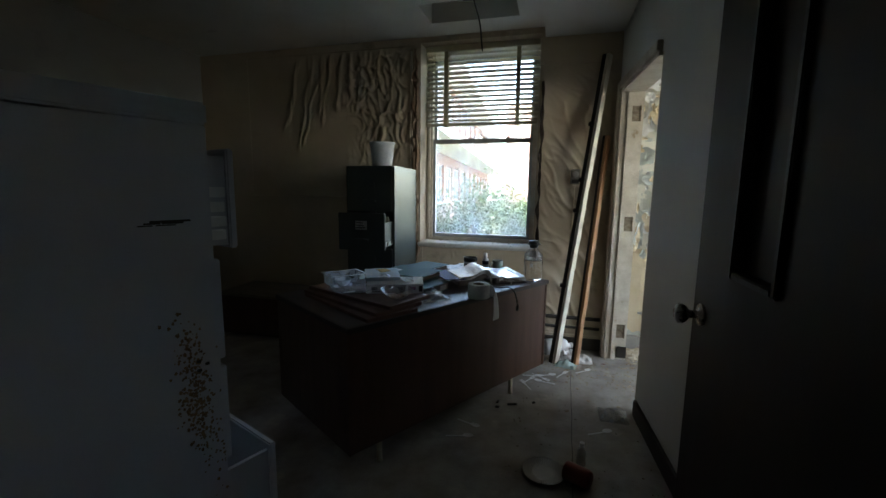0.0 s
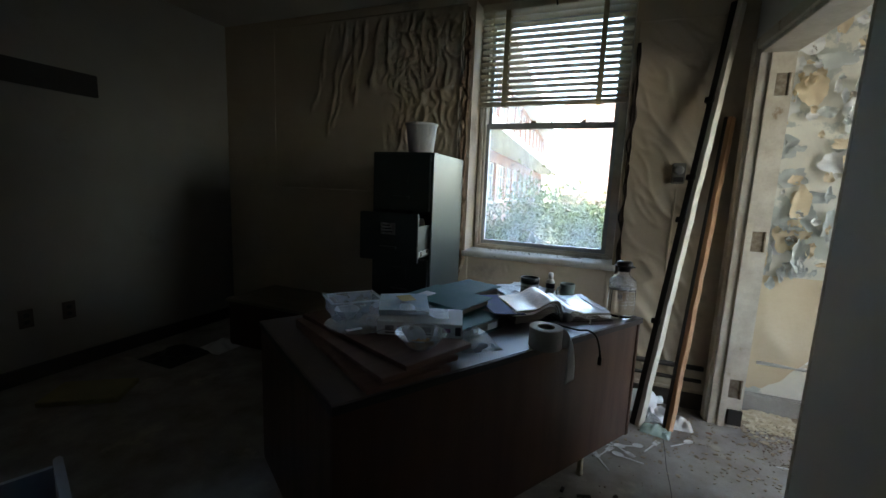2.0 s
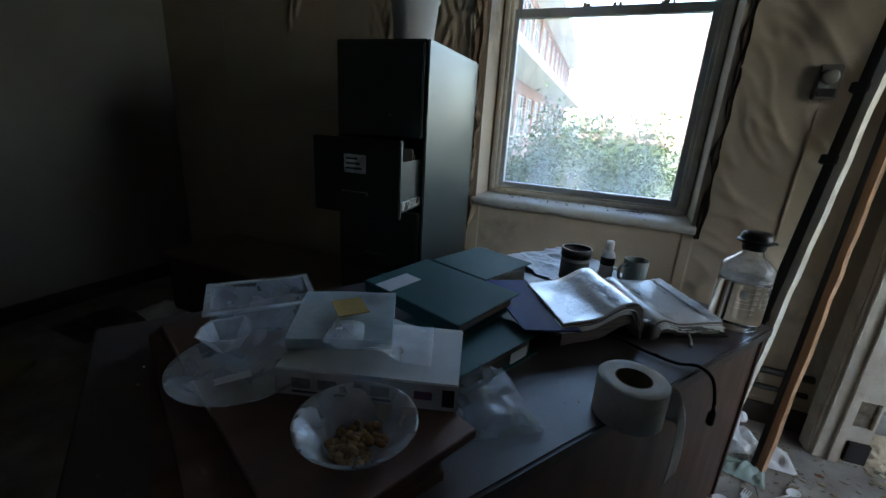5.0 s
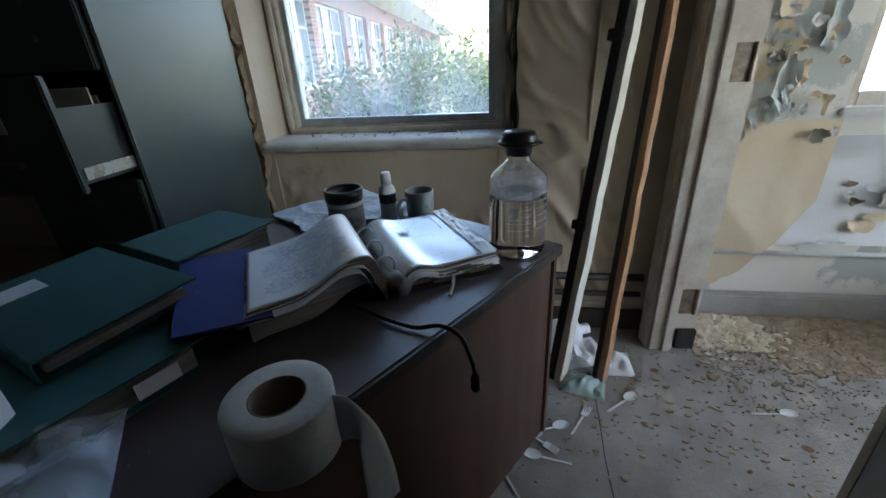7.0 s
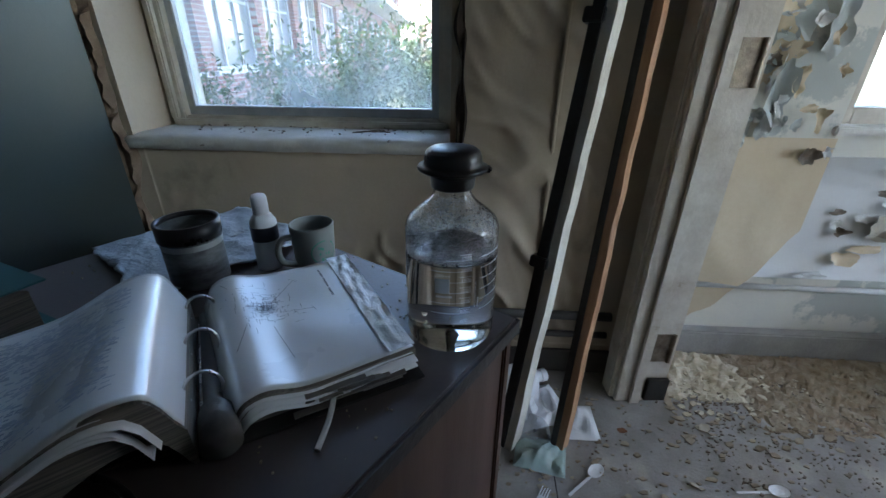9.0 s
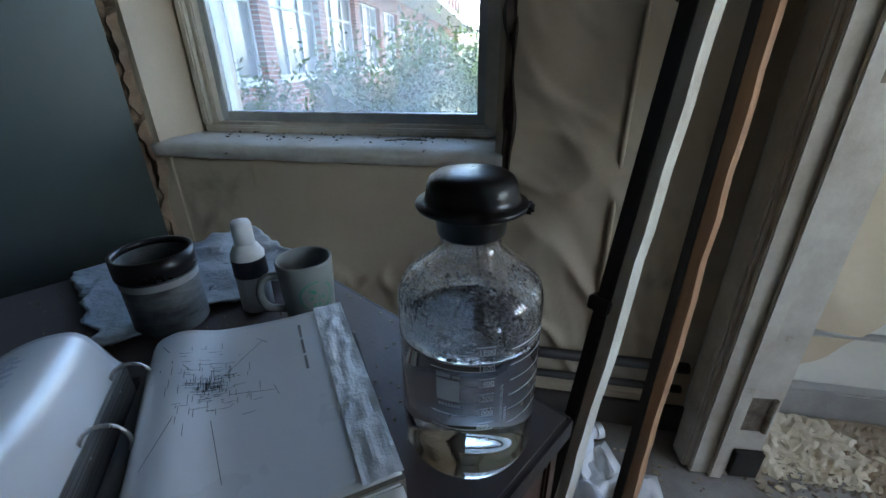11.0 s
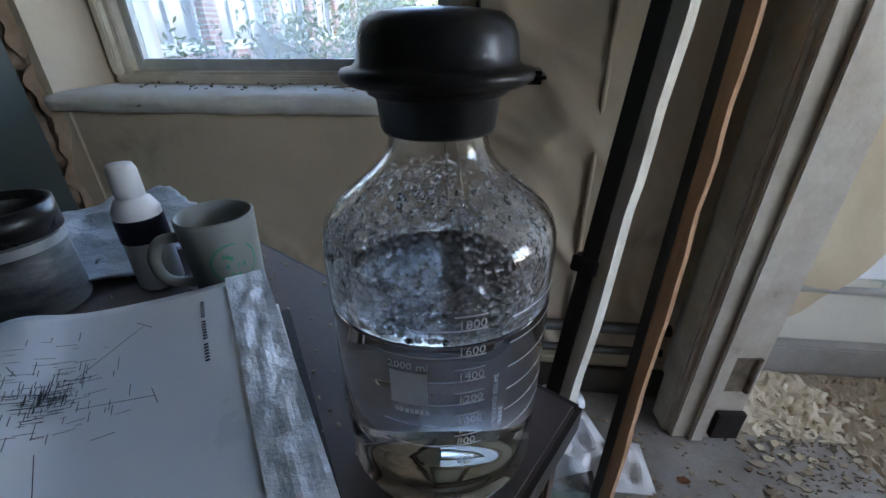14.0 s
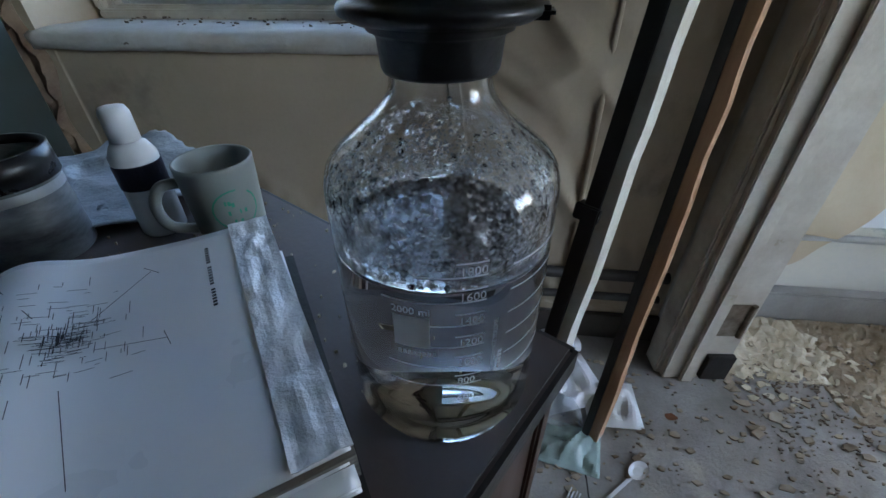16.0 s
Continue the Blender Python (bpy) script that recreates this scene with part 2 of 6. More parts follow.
def smooth_path(pts, n=8):
    """Points along a Catmull-Rom curve."""
    pts = [Vector(p) for p in pts]
    ext = [2 * pts[0] - pts[1]] + pts + [2 * pts[-1] - pts[-2]]
    out = []
    for a, b, c, d in zip(ext, ext[1:], ext[2:], ext[3:]):
        for i in range(n):
            t = i / n
            out.append(0.5 * ((2 * b) + (c - a) * t + (2 * a - 5 * b + 4 * c - d) * t * t + (3 * b - a - 3 * c + d) * t ** 3))
    return out + [pts[-1]]


def sheet(bm, width, depth, nx, ny, height, thick=0.0):
    """A sheet over (0..width, 0..depth) with height(x, y), and a thickness below."""
    def layer(dz):
        return [[bm.verts.new((width * i / nx, depth * j / ny, height(width * i / nx, depth * j / ny) + dz)) for j in range(ny + 1)] for i in range(nx + 1)]
    top = layer(0)
    for i in range(nx):
        for j in range(ny):
            bm.faces.new((top[i][j], top[i + 1][j], top[i + 1][j + 1], top[i][j + 1]))
    if thick:
        low = layer(-thick)
        for i in range(nx):
            for j in range(ny):
                bm.faces.new((low[i][j], low[i][j + 1], low[i + 1][j + 1], low[i + 1][j]))
        for i in range(nx):
            bm.faces.new((top[i][0], low[i][0], low[i + 1][0], top[i + 1][0]))
            bm.faces.new((top[i][ny], top[i + 1][ny], low[i + 1][ny], low[i][ny]))
        for j in range(ny):
            bm.faces.new((top[0][j], top[0][j + 1], low[0][j + 1], low[0][j]))
            bm.faces.new((top[nx][j], low[nx][j], low[nx][j + 1], top[nx][j + 1]))


def finish(bm, name, material, smooth=False):
    bmesh.ops.recalc_face_normals(bm, faces=bm.faces)
    me = bpy.data.meshes.new(name)
    bm.to_mesh(me)
    bm.free()
    for mm in (material if isinstance(material, (list, tuple)) else [material]):
        me.materials.append(mm)
    if smooth:
        me.shade_smooth()
    return me


def part(name, bm, material, parent=None, label="", smooth=False, m=None):
    ob = new(name, finish(bm, name, material, smooth))
    if parent:
        ob.parent = parent
    if m is not None:
        ob.matrix_local = m
    if label:
        ob["label"] = label
    return ob


def thing(name, m, label, category, group="", kind=""):
    ob = new(name)
    ob.empty_display_size = 0.05
    ob.matrix_world = m
    return tagged(ob, label, category, group, kind)


def structure(name, bm, material, label, category, smooth=False):
    return tagged(new(name, finish(bm, name, material, smooth)), label, category, kind="structure")


def boxes(*specs, bevel=0.0):
    bm = bmesh.new()
    for s in specs:
        box(bm, *s, bevel=bevel)
    return bm


# ---- the room ----
XL, XR, YB, YW, CEILING = -2.40, 1.53, -0.60, 4.00, 2.61
XR2, XE, YN = 1.66, 5.2, 4.18
YO = 4.42
WX0, WX1, WZ0, WZ1 = -0.092, 0.915, 0.86, 2.565
NX0, NX1, NZ0, NZ1 = 2.16, 5.0, 0.90, 2.54
EY0, EY1 = 0.4, 3.8
# the partition stands slightly out of square
SKEW = Matrix.Translation((XR, 3.90, 0)) @ pose(0, 0, 0, 0, 0, 4.5) @ Matrix.Translation((-XR, -3.90, 0))
DY0, DY1, DZ = 2.99, 3.87, 2.08

structure("floor", boxes((XL - 0.2, XE + 0.2, YB - 2.2, YO, -0.12, 0.0)), FLOOR, "dusty grey floor strewn with flakes of paint", "floor")
bm = boxes((XL - 0.2, XE + 0.2, YB - 2.2, 3.40, CEILING, CEILING + 0.2), (XL - 0.2, 0.08, 3.40, YO, CEILING, CEILING + 0.2),
           (0.76, XE + 0.2, 3.40, YO, CEILING, CEILING + 0.2), (0.08, 0.76, 3.74, YO, CEILING, CEILING + 0.2),
           (0.0, 0.85, 3.35, 3.80, CEILING + 0.2, CEILING + 0.24))
structure("ceiling", bm, CEIL, "stained plaster ceiling with a broken hole above the window", "ceiling")
bm = boxes((XL - 0.2, WX0, YW, YO, 0, CEILING), (WX1, XR, YW, YO, 0, CEILING), (WX0, WX1, YW, YO, 0, WZ0 - 0.012), (WX0, WX1, YW, YO, WZ1, CEILING))
wall_window = structure("wall_window", bm, WALL, "beige window wall with blistered and peeling paint", "wall")
# side wall paint again, darkened to carry the shade on this wall
WALL_SHADED = mat("shaded_side_paint", (0.27, 0.265, 0.24), 0.65, second=(0.21, 0.205, 0.18), scale=1.5, amount=0.6, fine=120, bump=0.06,
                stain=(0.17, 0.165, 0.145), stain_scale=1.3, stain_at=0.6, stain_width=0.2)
structure("wall_left", boxes((XL - 0.2, XL, YB - 2.2, YW, 0, CEILING)), WALL_SHADED, "plain grey-beige painted side wall, coloured darker for its shade", "wall")
bm = boxes((XR, XR2, DY1, YO, 0, CEILING), (XR, XR2, YB - 2.2, DY0, 0, CEILING), (XR, XR2, DY0, DY1, DZ, CEILING))
structure("wall_partition", bm, WALL_SIDE, "grey painted partition wall with a doorway through it", "wall").matrix_world = SKEW
bm = boxes((XL, 0.60, 0.45, 0.60, 0, CEILING), (0.60, 1.80, 0.45, 0.60, 2.1, CEILING), (1.54, 1.80, 0.45, 0.60, 0, 2.1))
structure("wall_entrance", bm, WALL_SIDE, "plain painted wall with the entrance opening", "wall")
structure("wall_hall", boxes((XL, 2.3, YB - 2.2, YB - 2.1, 0, CEILING)), WALL_SIDE, "plain corridor wall behind the entrance", "wall")
NEXT_WALL = mat("flaking_blue_grey_paint", (0.70, 0.67, 0.57), 0.7, second=(0.55, 0.55, 0.50), scale=3, amount=0.6, fine=70, bump=0.3, bump_scale=10,
                stain=(0.42, 0.44, 0.40), stain_scale=2.4, stain_at=0.52, stain_width=0.03)
bm = boxes((XR2, NX0, YN, YO, 0, CEILING), (NX1, XE, YN, YO, 0, CEILING), (NX0, NX1, YN, YO, 0, NZ0 - 0.012), (NX0, NX1, YN, YO, NZ1, CEILING))
wall_next = structure("wall_next_room", bm, NEXT_WALL, "next room's wall with flaking cream and blue-grey paint", "wall")
structure("wall_far_side", boxes((XE, XE + 0.2, YB - 2.2, EY0, 0, CEILING), (XE, XE + 0.2, EY1, YO, 0, CEILING), (XE, XE + 0.2, EY0, EY1, 0, NZ0), (XE, XE + 0.2, EY0, EY1, NZ1, CEILING)), NEXT_WALL, "plain pale wall of the next room", "wall")
structure("wall_next_back", boxes((2.3, XE, YB - 2.2, YB - 2.1, 0, CEILING)), NEXT_WALL, "plain pale back wall of the next room", "wall")
# low bulkhead over the corner beside the window
structure("bulkhead", boxes((0.945, XR - 0.002, 3.30, YW - 0.002, 2.53, CEILING - 0.002)), CEIL, "low plaster bulkhead with hairline cracks", "bulkhead")

# baseboards
structure("baseboard", boxes((XL, XL + 0.018, 0.61, YW - 0.02, 0, 0.10), bevel=0.003), BASE, "dark vinyl baseboard along the side wall", "baseboard")
structure("baseboard_window", boxes((XL + 0.02, XR - 0.002, YW - 0.016, YW, 0, 0.10), bevel=0.003), BASE, "dark baseboard under the window", "baseboard")
structure("baseboard_partition", boxes((XR - 0.018, XR, 0.61, DY0 - 0.01, 0, 0.10), bevel=0.003), BASE, "dark baseboard along the partition wall", "baseboard").matrix_world = SKEW
structure("baseboard_next", boxes((XR2, XE, YN - 0.05, YN, 0, 0.11), bevel=0.006), CONCRETE, "grey concrete base under the next room's window wall", "baseboard")

# ---- main window ----
win = tagged(new("window_1"), "tall sash window with cream frame, dusty glass and peeling surround", "window", kind="structure")
GY = 4.265
bm = boxes((WX0, WX0 + 0.05, GY - 0.06, GY + 0.07, WZ0, WZ1), (WX1 - 0.05, WX1, GY - 0.06, GY + 0.07, WZ0, WZ1),
           (WX0 + 0.05, WX1 - 0.05, GY - 0.06, GY + 0.07, WZ1 - 0.05, WZ1), (WX0 + 0.05, WX1 - 0.05, GY - 0.06, GY + 0.07, WZ0, WZ0 + 0.03), bevel=0.004)
part("window_frame", bm, FRAME, win)
bm = boxes((WX0 + 0.02, WX1 - 0.02, GY - 0.09, GY - 0.062, WZ0, WZ0 + 0.022), (WX0 + 0.01, WX0 + 0.035, GY - 0.085, GY - 0.06, WZ0 + 0.022, WZ1 - 0.06),
           (WX1 - 0.035, WX1 - 0.01, GY - 0.085, GY - 0.06, WZ0 + 0.022, WZ1 - 0.06), bevel=0.005)
part("stop_bead", bm, FRAME, win)
s0, s1, zb, zt = -0.046, 0.866, WZ0 + 0.03, 1.79
bm = boxes((s0, s0 + 0.028, GY - 0.03, GY + 0.012, zb, zt), (s1 - 0.028, s1, GY - 0.03, GY + 0.012, zb, zt),
           (s0 + 0.028, s1 - 0.028, GY - 0.03, GY + 0.012, zb, zb + 0.03), (s0 + 0.028, s1 - 0.028, GY - 0.03, GY + 0.012, zt - 0.04, zt), bevel=0.003)
part("lower_sash", bm, ALU, win, "weathered aluminium sash")
bm = boxes((s0, s0 + 0.028, GY + 0.016, GY + 0.05, zt - 0.03, WZ1 - 0.05), (s1 - 0.028, s1, GY + 0.016, GY + 0.05, zt - 0.03, WZ1 - 0.05),
           (s0 + 0.028, s1 - 0.028, GY + 0.016, GY + 0.05, zt - 0.03, zt + 0.005), (s0 + 0.028, s1 - 0.028, GY + 0.016, GY + 0.05, WZ1 - 0.08, WZ1 - 0.05), bevel=0.003)
part("upper_sash", bm, ALU, win, "weathered aluminium sash")
for z0, z1, y in ((zb + 0.03, zt - 0.04, GY - 0.008), (zt + 0.005, WZ1 - 0.08, GY + 0.033)):
    p = part("pane", boxes((s0 + 0.028, s1 - 0.028, y, y + 0.004, z0, z1)), PANE, win, "dusty window pane")
    p.visible_shadow = False
bm = bmesh.new()
def sill_height(x, y):
    return 0.012 * min(1, (y / 0.03)) ** 0.5 + 0.003 * noise.noise((x * 9, y * 20, 0))
sheet(bm, WX1 - WX0 + 0.04, 0.262, 60, 14, sill_height, 0.03)
part("window_sill", bm, SILL, win, "white painted sill with flakes and dead leaves", True, pose(WX0 - 0.02, YW - 0.016, WZ0 - 0.012))

# cracked corner; a pale film paints in the sheen on it
bm = bmesh.new()
bm.faces.new([bm.verts.new(q_) for q_ in ((0.28, GY - 0.0095, zb + 0.03), (0.50, GY - 0.0095, zb + 0.03), (0.40, GY - 0.0095, zb + 0.07), (0.335, GY - 0.0095, zb + 0.125))])
part("cracked_corner", bm, film_mat("cracked_glass_sheen", (0.8, 0.88, 0.9), 0.3, 0.1), win, "cracked piece of glass, its sheen put in as a pale film")
rr_ = random.Random(31)
bm = bmesh.new()
for k in range(9):
    bmesh.ops.create_icosphere(bm, subdivisions=1, radius=rr_.uniform(0.006, 0.014), matrix=pose(rr_.choice((0.42, 0.44, 0.46, 0.60, 0.62, 0.30, 0.66)) + rr_.uniform(-0.02, 0.02), GY - 0.012, zt + 0.008, rr_.uniform(0, 90), rr_.uniform(0, 90)) @ Matrix.Diagonal((1.2, 0.8, rr_.uniform(0.6, 1.6), 1)))
part("old_nest_clod", bm, PLASTER, win, "dark clods of dirt on the meeting rail")["kind"] = "stuff"

# blind
blind = thing("venetian_blind", pose(0, 0, 0), "cream venetian blind drawn halfway up the window", "blind")
BY = 4.10
part("headrail", boxes((-0.065, 0.905, BY - 0.03, BY + 0.03, 2.505, 2.555), bevel=0.004), BLIND, blind)
z = 1.93
slats = []
while z < 2.50:
    slats.append(z)
    z += 0.040
bm = bmesh.new()
n = 8
prof = [(-0.025 + 0.05 * i / n, 0.004 * math.cos(math.pi * (i / n - 0.5))) for i in range(n + 1)]
rows_ = [[bm.verts.new((x, a, b + dz)) for a, b in prof] for x in (-0.485, 0.485) for dz in (0, -0.0012)]
for a, b in ((0, 2), (1, 3)):
    for i in range(n):
        bm.faces.new((rows_[a][i], rows_[b][i], rows_[b][i + 1], rows_[a][i + 1]))
slat_me = finish(bm, "slat", BLIND, True)
for z in slats:
    s = new("slat", slat_me)
    s.parent = blind
    s.matrix_local = pose(0.42, BY, z, -14 + random.uniform(-2, 2), random.uniform(-0.25, 0.25), 0)
part("bottom_rail", boxes((-0.065, 0.905, BY - 0.026, BY + 0.026, 1.885, 1.91), bevel=0.006), BLIND, blind)
for x in (0.115, 0.735):
    for y in (BY - 0.029, BY + 0.027):
        part("tape", boxes((x - 0.016, x + 0.016, y, y + 0.002, 1.878, 2.505)), TAPE, blind, "faded cloth ladder tape")
bm = bmesh.new()
tube(bm, [(0.02, BY - 0.034, 2.50), (0.022, BY - 0.036, 2.2), (0.018, BY - 0.034, 1.95)], 0.0016, 6)
part("cord", bm, TAPE, blind)

# ---- doorway to the next room ----
door_1 = tagged(new("door_frame"), "cream painted door frame with bare hinges and chipped foot", "door frame", kind="structure")
door_1.matrix_world = SKEW
bm = boxes((XR - 0.035, XR - 0.001, DY1 - 0.005, DY1 + 0.065, 0, DZ + 0.06), (XR - 0.035, XR - 0.001, DY0 + 0.02, DY1 - 0.005, DZ, DZ + 0.06), bevel=0.005)
part("casing", bm, FRAME, door_1)
bm = boxes((XR - 0.02, XR2 + 0.012, DY1 - 0.022, DY1, 0.0, DZ), (XR - 0.02, XR2 + 0.012, DY0 + 0.022, DY1 - 0.022, DZ - 0.022, DZ), (XR - 0.0, XR2 + 0.012, DY0, DY0 + 0.022, 0, DZ), bevel=0.003)
part("jamb", bm, FRAME, door_1)
part("stop", boxes((XR + 0.025, XR + 0.06, DY1 - 0.035, DY1 - 0.0225, 0, DZ - 0.025), bevel=0.003), FRAME, door_1)
for z in (1.90, 1.085, 0.235):
    h = part("hinge", boxes((1.575, 1.645, DY1 - 0.0265, DY1 - 0.0225, z - 0.055, z + 0.055), bevel=0.001), HINGE, door_1, "rusty bare hinge leaf")
    bm = bmesh.new()
    tube(bm, [(1.65, DY1 - 0.028, z - 0.055), (1.65, DY1 - 0.028, z + 0.055)], 0.007)
    part("knuckle", bm, HINGE, h)
part("foot_block", boxes((1.60, 1.672, DY1 - 0.04, DY1 - 0.0225, 0.02, 0.11), bevel=0.002), BLACK_MATT, door_1, "black plastic foot block")

# next room window, widened out of view to let in more light
win2 = tagged(new("window_2"), "wide window of the next room with white frame", "window", kind="structure")
bm = boxes((NX0, NX0 + 0.05, GY - 0.05, GY + 0.06, NZ0, NZ1), (NX1 - 0.05, NX1, GY - 0.05, GY + 0.06, NZ0, NZ1),
           (NX0 + 0.05, NX1 - 0.05, GY - 0.05, GY + 0.06, NZ1 - 0.05, NZ1), (NX0 + 0.05, NX1 - 0.05, GY - 0.05, GY + 0.06, NZ0, NZ0 + 0.05),
           ((NX0 + NX1) / 2 - 0.03, (NX0 + NX1) / 2 + 0.03, GY - 0.05, GY + 0.06, NZ0 + 0.05, NZ1 - 0.05), bevel=0.004)
part("window_frame", bm, FRAME, win2)
for a, b in ((NX0 + 0.05, (NX0 + NX1) / 2 - 0.03), ((NX0 + NX1) / 2 + 0.03, NX1 - 0.05)):
    p = part("pane", boxes((a, b, GY, GY + 0.004, NZ0 + 0.05, NZ1 - 0.05)), PANE_FAR, win2, "dusty window pane")
    p.visible_shadow = False
part("window_sill", boxes((NX0 - 0.02, NX1 + 0.02, YN - 0.02, GY - 0.05, NZ0 - 0.03, NZ0 - 0.001), bevel=0.006), SILL, win2)

# unseen side window, added to brighten the next room
win3 = tagged(new("added_window"), "added unseen window that lets more daylight into the next room", "window", kind="structure")
bm = boxes((XE + 0.06, XE + 0.14, EY0, EY0 + 0.05, NZ0, NZ1), (XE + 0.06, XE + 0.14, EY1 - 0.05, EY1, NZ0, NZ1), (XE + 0.06, XE + 0.14, EY0 + 0.05, EY1 - 0.05, NZ0, NZ0 + 0.05),
           (XE + 0.06, XE + 0.14, EY0 + 0.05, EY1 - 0.05, NZ1 - 0.05, NZ1), (XE + 0.06, XE + 0.14, 2.07, 2.13, NZ0 + 0.05, NZ1 - 0.05))
part("window_frame", bm, FRAME, win3)
for a, b in ((EY0 + 0.05, 2.07), (2.13, EY1 - 0.05)):
    p = part("pane", boxes((XE + 0.1, XE + 0.104, a, b, NZ0 + 0.05, NZ1 - 0.05)), PANE_FAR, win3, "dusty window pane")
    p.visible_shadow = False

# entrance door, standing open
door = tagged(new("door_2"), "dark veneered entrance door standing open with a narrow glazed slot", "door", kind="structure")
DX = 1.515
VY0, VY1, VZ0, VZ1 = 1.30, 1.50, 1.14, 1.90
bm = boxes((DX - 0.044, DX, 0.62, VY0, 0.01, 2.06), (DX - 0.044, DX, VY1, 1.735, 0.01, 2.06), (DX - 0.044, DX, VY0, VY1, 0.01, VZ0), (DX - 0.044, DX, VY0, VY1, VZ1, 2.06))
part("leaf", bm, DOOR, door)
bm = boxes((DX - 0.054, DX + 0.008, VY0 - 0.005, VY0 + 0.012, VZ0 - 0.005, VZ1 + 0.005), (DX - 0.054, DX + 0.008, VY1 - 0.012, VY1 + 0.005, VZ0 - 0.005, VZ1 + 0.005),
           (DX - 0.054, DX + 0.008, VY0 + 0.012, VY1 - 0.012, VZ0 - 0.005, VZ0 + 0.012), (DX - 0.054, DX + 0.008, VY0 + 0.012, VY1 - 0.012, VZ1 - 0.012, VZ1 + 0.005), bevel=0.003)
part("vision_frame", bm, BLACK_MATT, door, "dark metal frame of the glazed slot")
# slot pane, opaque and in the same dark colour as the leaf
part("pane", boxes((DX - 0.026, DX - 0.02, VY0 + 0.01, VY1 - 0.01, VZ0 + 0.01, VZ1 - 0.01)), DOOR, door, "opaque pane in the door's dark colour")
for side, turn in ((DX - 0.044, -90), (DX, 90)):
    bm = bmesh.new()
    lathe(bm, [(0, 0), (0.03, 0), (0.03, 0.005), (0.012, 0.008), (0.011, 0.03), (0.02, 0.036), (0.028, 0.046), (0.027, 0.058), (0.016, 0.065), (0, 0.066)], 32)
    part("knob", bm, CHROME, door, "round tarnished knob", True, pose(side, 1.67, 1.0, 0, turn, 0))
# ---- desk ----
DU, DESK_K, DESK_Z = 57.9, 0.96, 0.736
DESK_M = pose(0.250, 1.976, DESK_Z - 0.70 * DESK_K, 0, 0, DU) @ Matrix.Scale(DESK_K, 4)


def on_desk(u, v, z=0.70, turn=0.0, rx=0.0, ry=0.0):
    """A pose on the desk: u along its front edge, v across it."""
    return DESK_M @ pose(u, v, z, rx, ry, turn)


DL, DD = 1.585, 0.82
desk = thing("office_desk", DESK_M, "dark walnut office desk with dusty laminate top and metal feet", "desk")
part("desktop", boxes((0, DL, 0, DD, 0.672, 0.70), bevel=0.003), DESK_TOP, desk, "dusty dark laminate top")
part("edging", boxes((-0.002, DL + 0.002, -0.004, 0.0, 0.672, 0.697), (-0.004, -0.0, 0, DD, 0.672, 0.697), (DL, DL + 0.004, 0, DD, 0.672, 0.697)), DESK_EDGE, desk)
part("front_panel", boxes((0.018, DL - 0.018, 0.012, 0.032, 0.075, 0.672), bevel=0.002), DESK, desk)
for u in (0.0, DL - 0.02):
    part("side_panel", boxes((u, u + 0.02, 0.006, DD - 0.01, 0.075, 0.672), bevel=0.003), DESK, desk)
for u0 in (0.03, DL - 0.45):
    ped = part("pedestal", boxes((u0, u0 + 0.42, 0.05, DD - 0.03, 0.085, 0.665), bevel=0.003), DESK, desk)
    for k in range(3):
        dr = part("drawer_front", boxes((u0 + 0.01, u0 + 0.41, DD - 0.028, DD - 0.01, 0.10 + k * 0.185, 0.275 + k * 0.185), bevel=0.003), DESK, ped)
for u in (0.204, 1.28):
    for v in (0.066, DD - 0.07):
        bm = bmesh.new()
        lathe(bm, [(0, 0), (0.017, 0), (0.018, 0.008), (0.014, 0.015), (0.014, 0.16), (0, 0.16)], 20)
        part("foot", bm, LEG, desk, "brass-coloured metal foot", True, pose(u, v, 0.7 - DESK_Z / DESK_K))
part("bottom_rail", boxes((0.1, DL - 0.1, 0.05, 0.08, 0.065, 0.085)), DESK, desk)

# ---- filing cabinet ----
CABM = pose(-0.47, 3.34, 0, 0, 0, 3.0)
cab = thing("filing_cabinet", CABM, "tall dark green filing cabinet with one drawer pulled open", "filing cabinet")
CW, CD, CH = 0.385, 0.60, 1.50
part("side", boxes((CW - 0.012, CW, 0, CD, 0, CH), bevel=0.004), CAB_LIT, cab, "grey-green steel side, coloured paler for the window light")
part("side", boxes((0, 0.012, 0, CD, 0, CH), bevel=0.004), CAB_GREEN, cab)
part("top", boxes((0.012, CW - 0.012, 0, CD, CH - 0.014, CH), bevel=0.003), CAB_LIT, cab)
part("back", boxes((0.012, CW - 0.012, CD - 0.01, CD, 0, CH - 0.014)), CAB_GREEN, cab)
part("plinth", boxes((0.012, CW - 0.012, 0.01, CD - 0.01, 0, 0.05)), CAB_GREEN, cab)
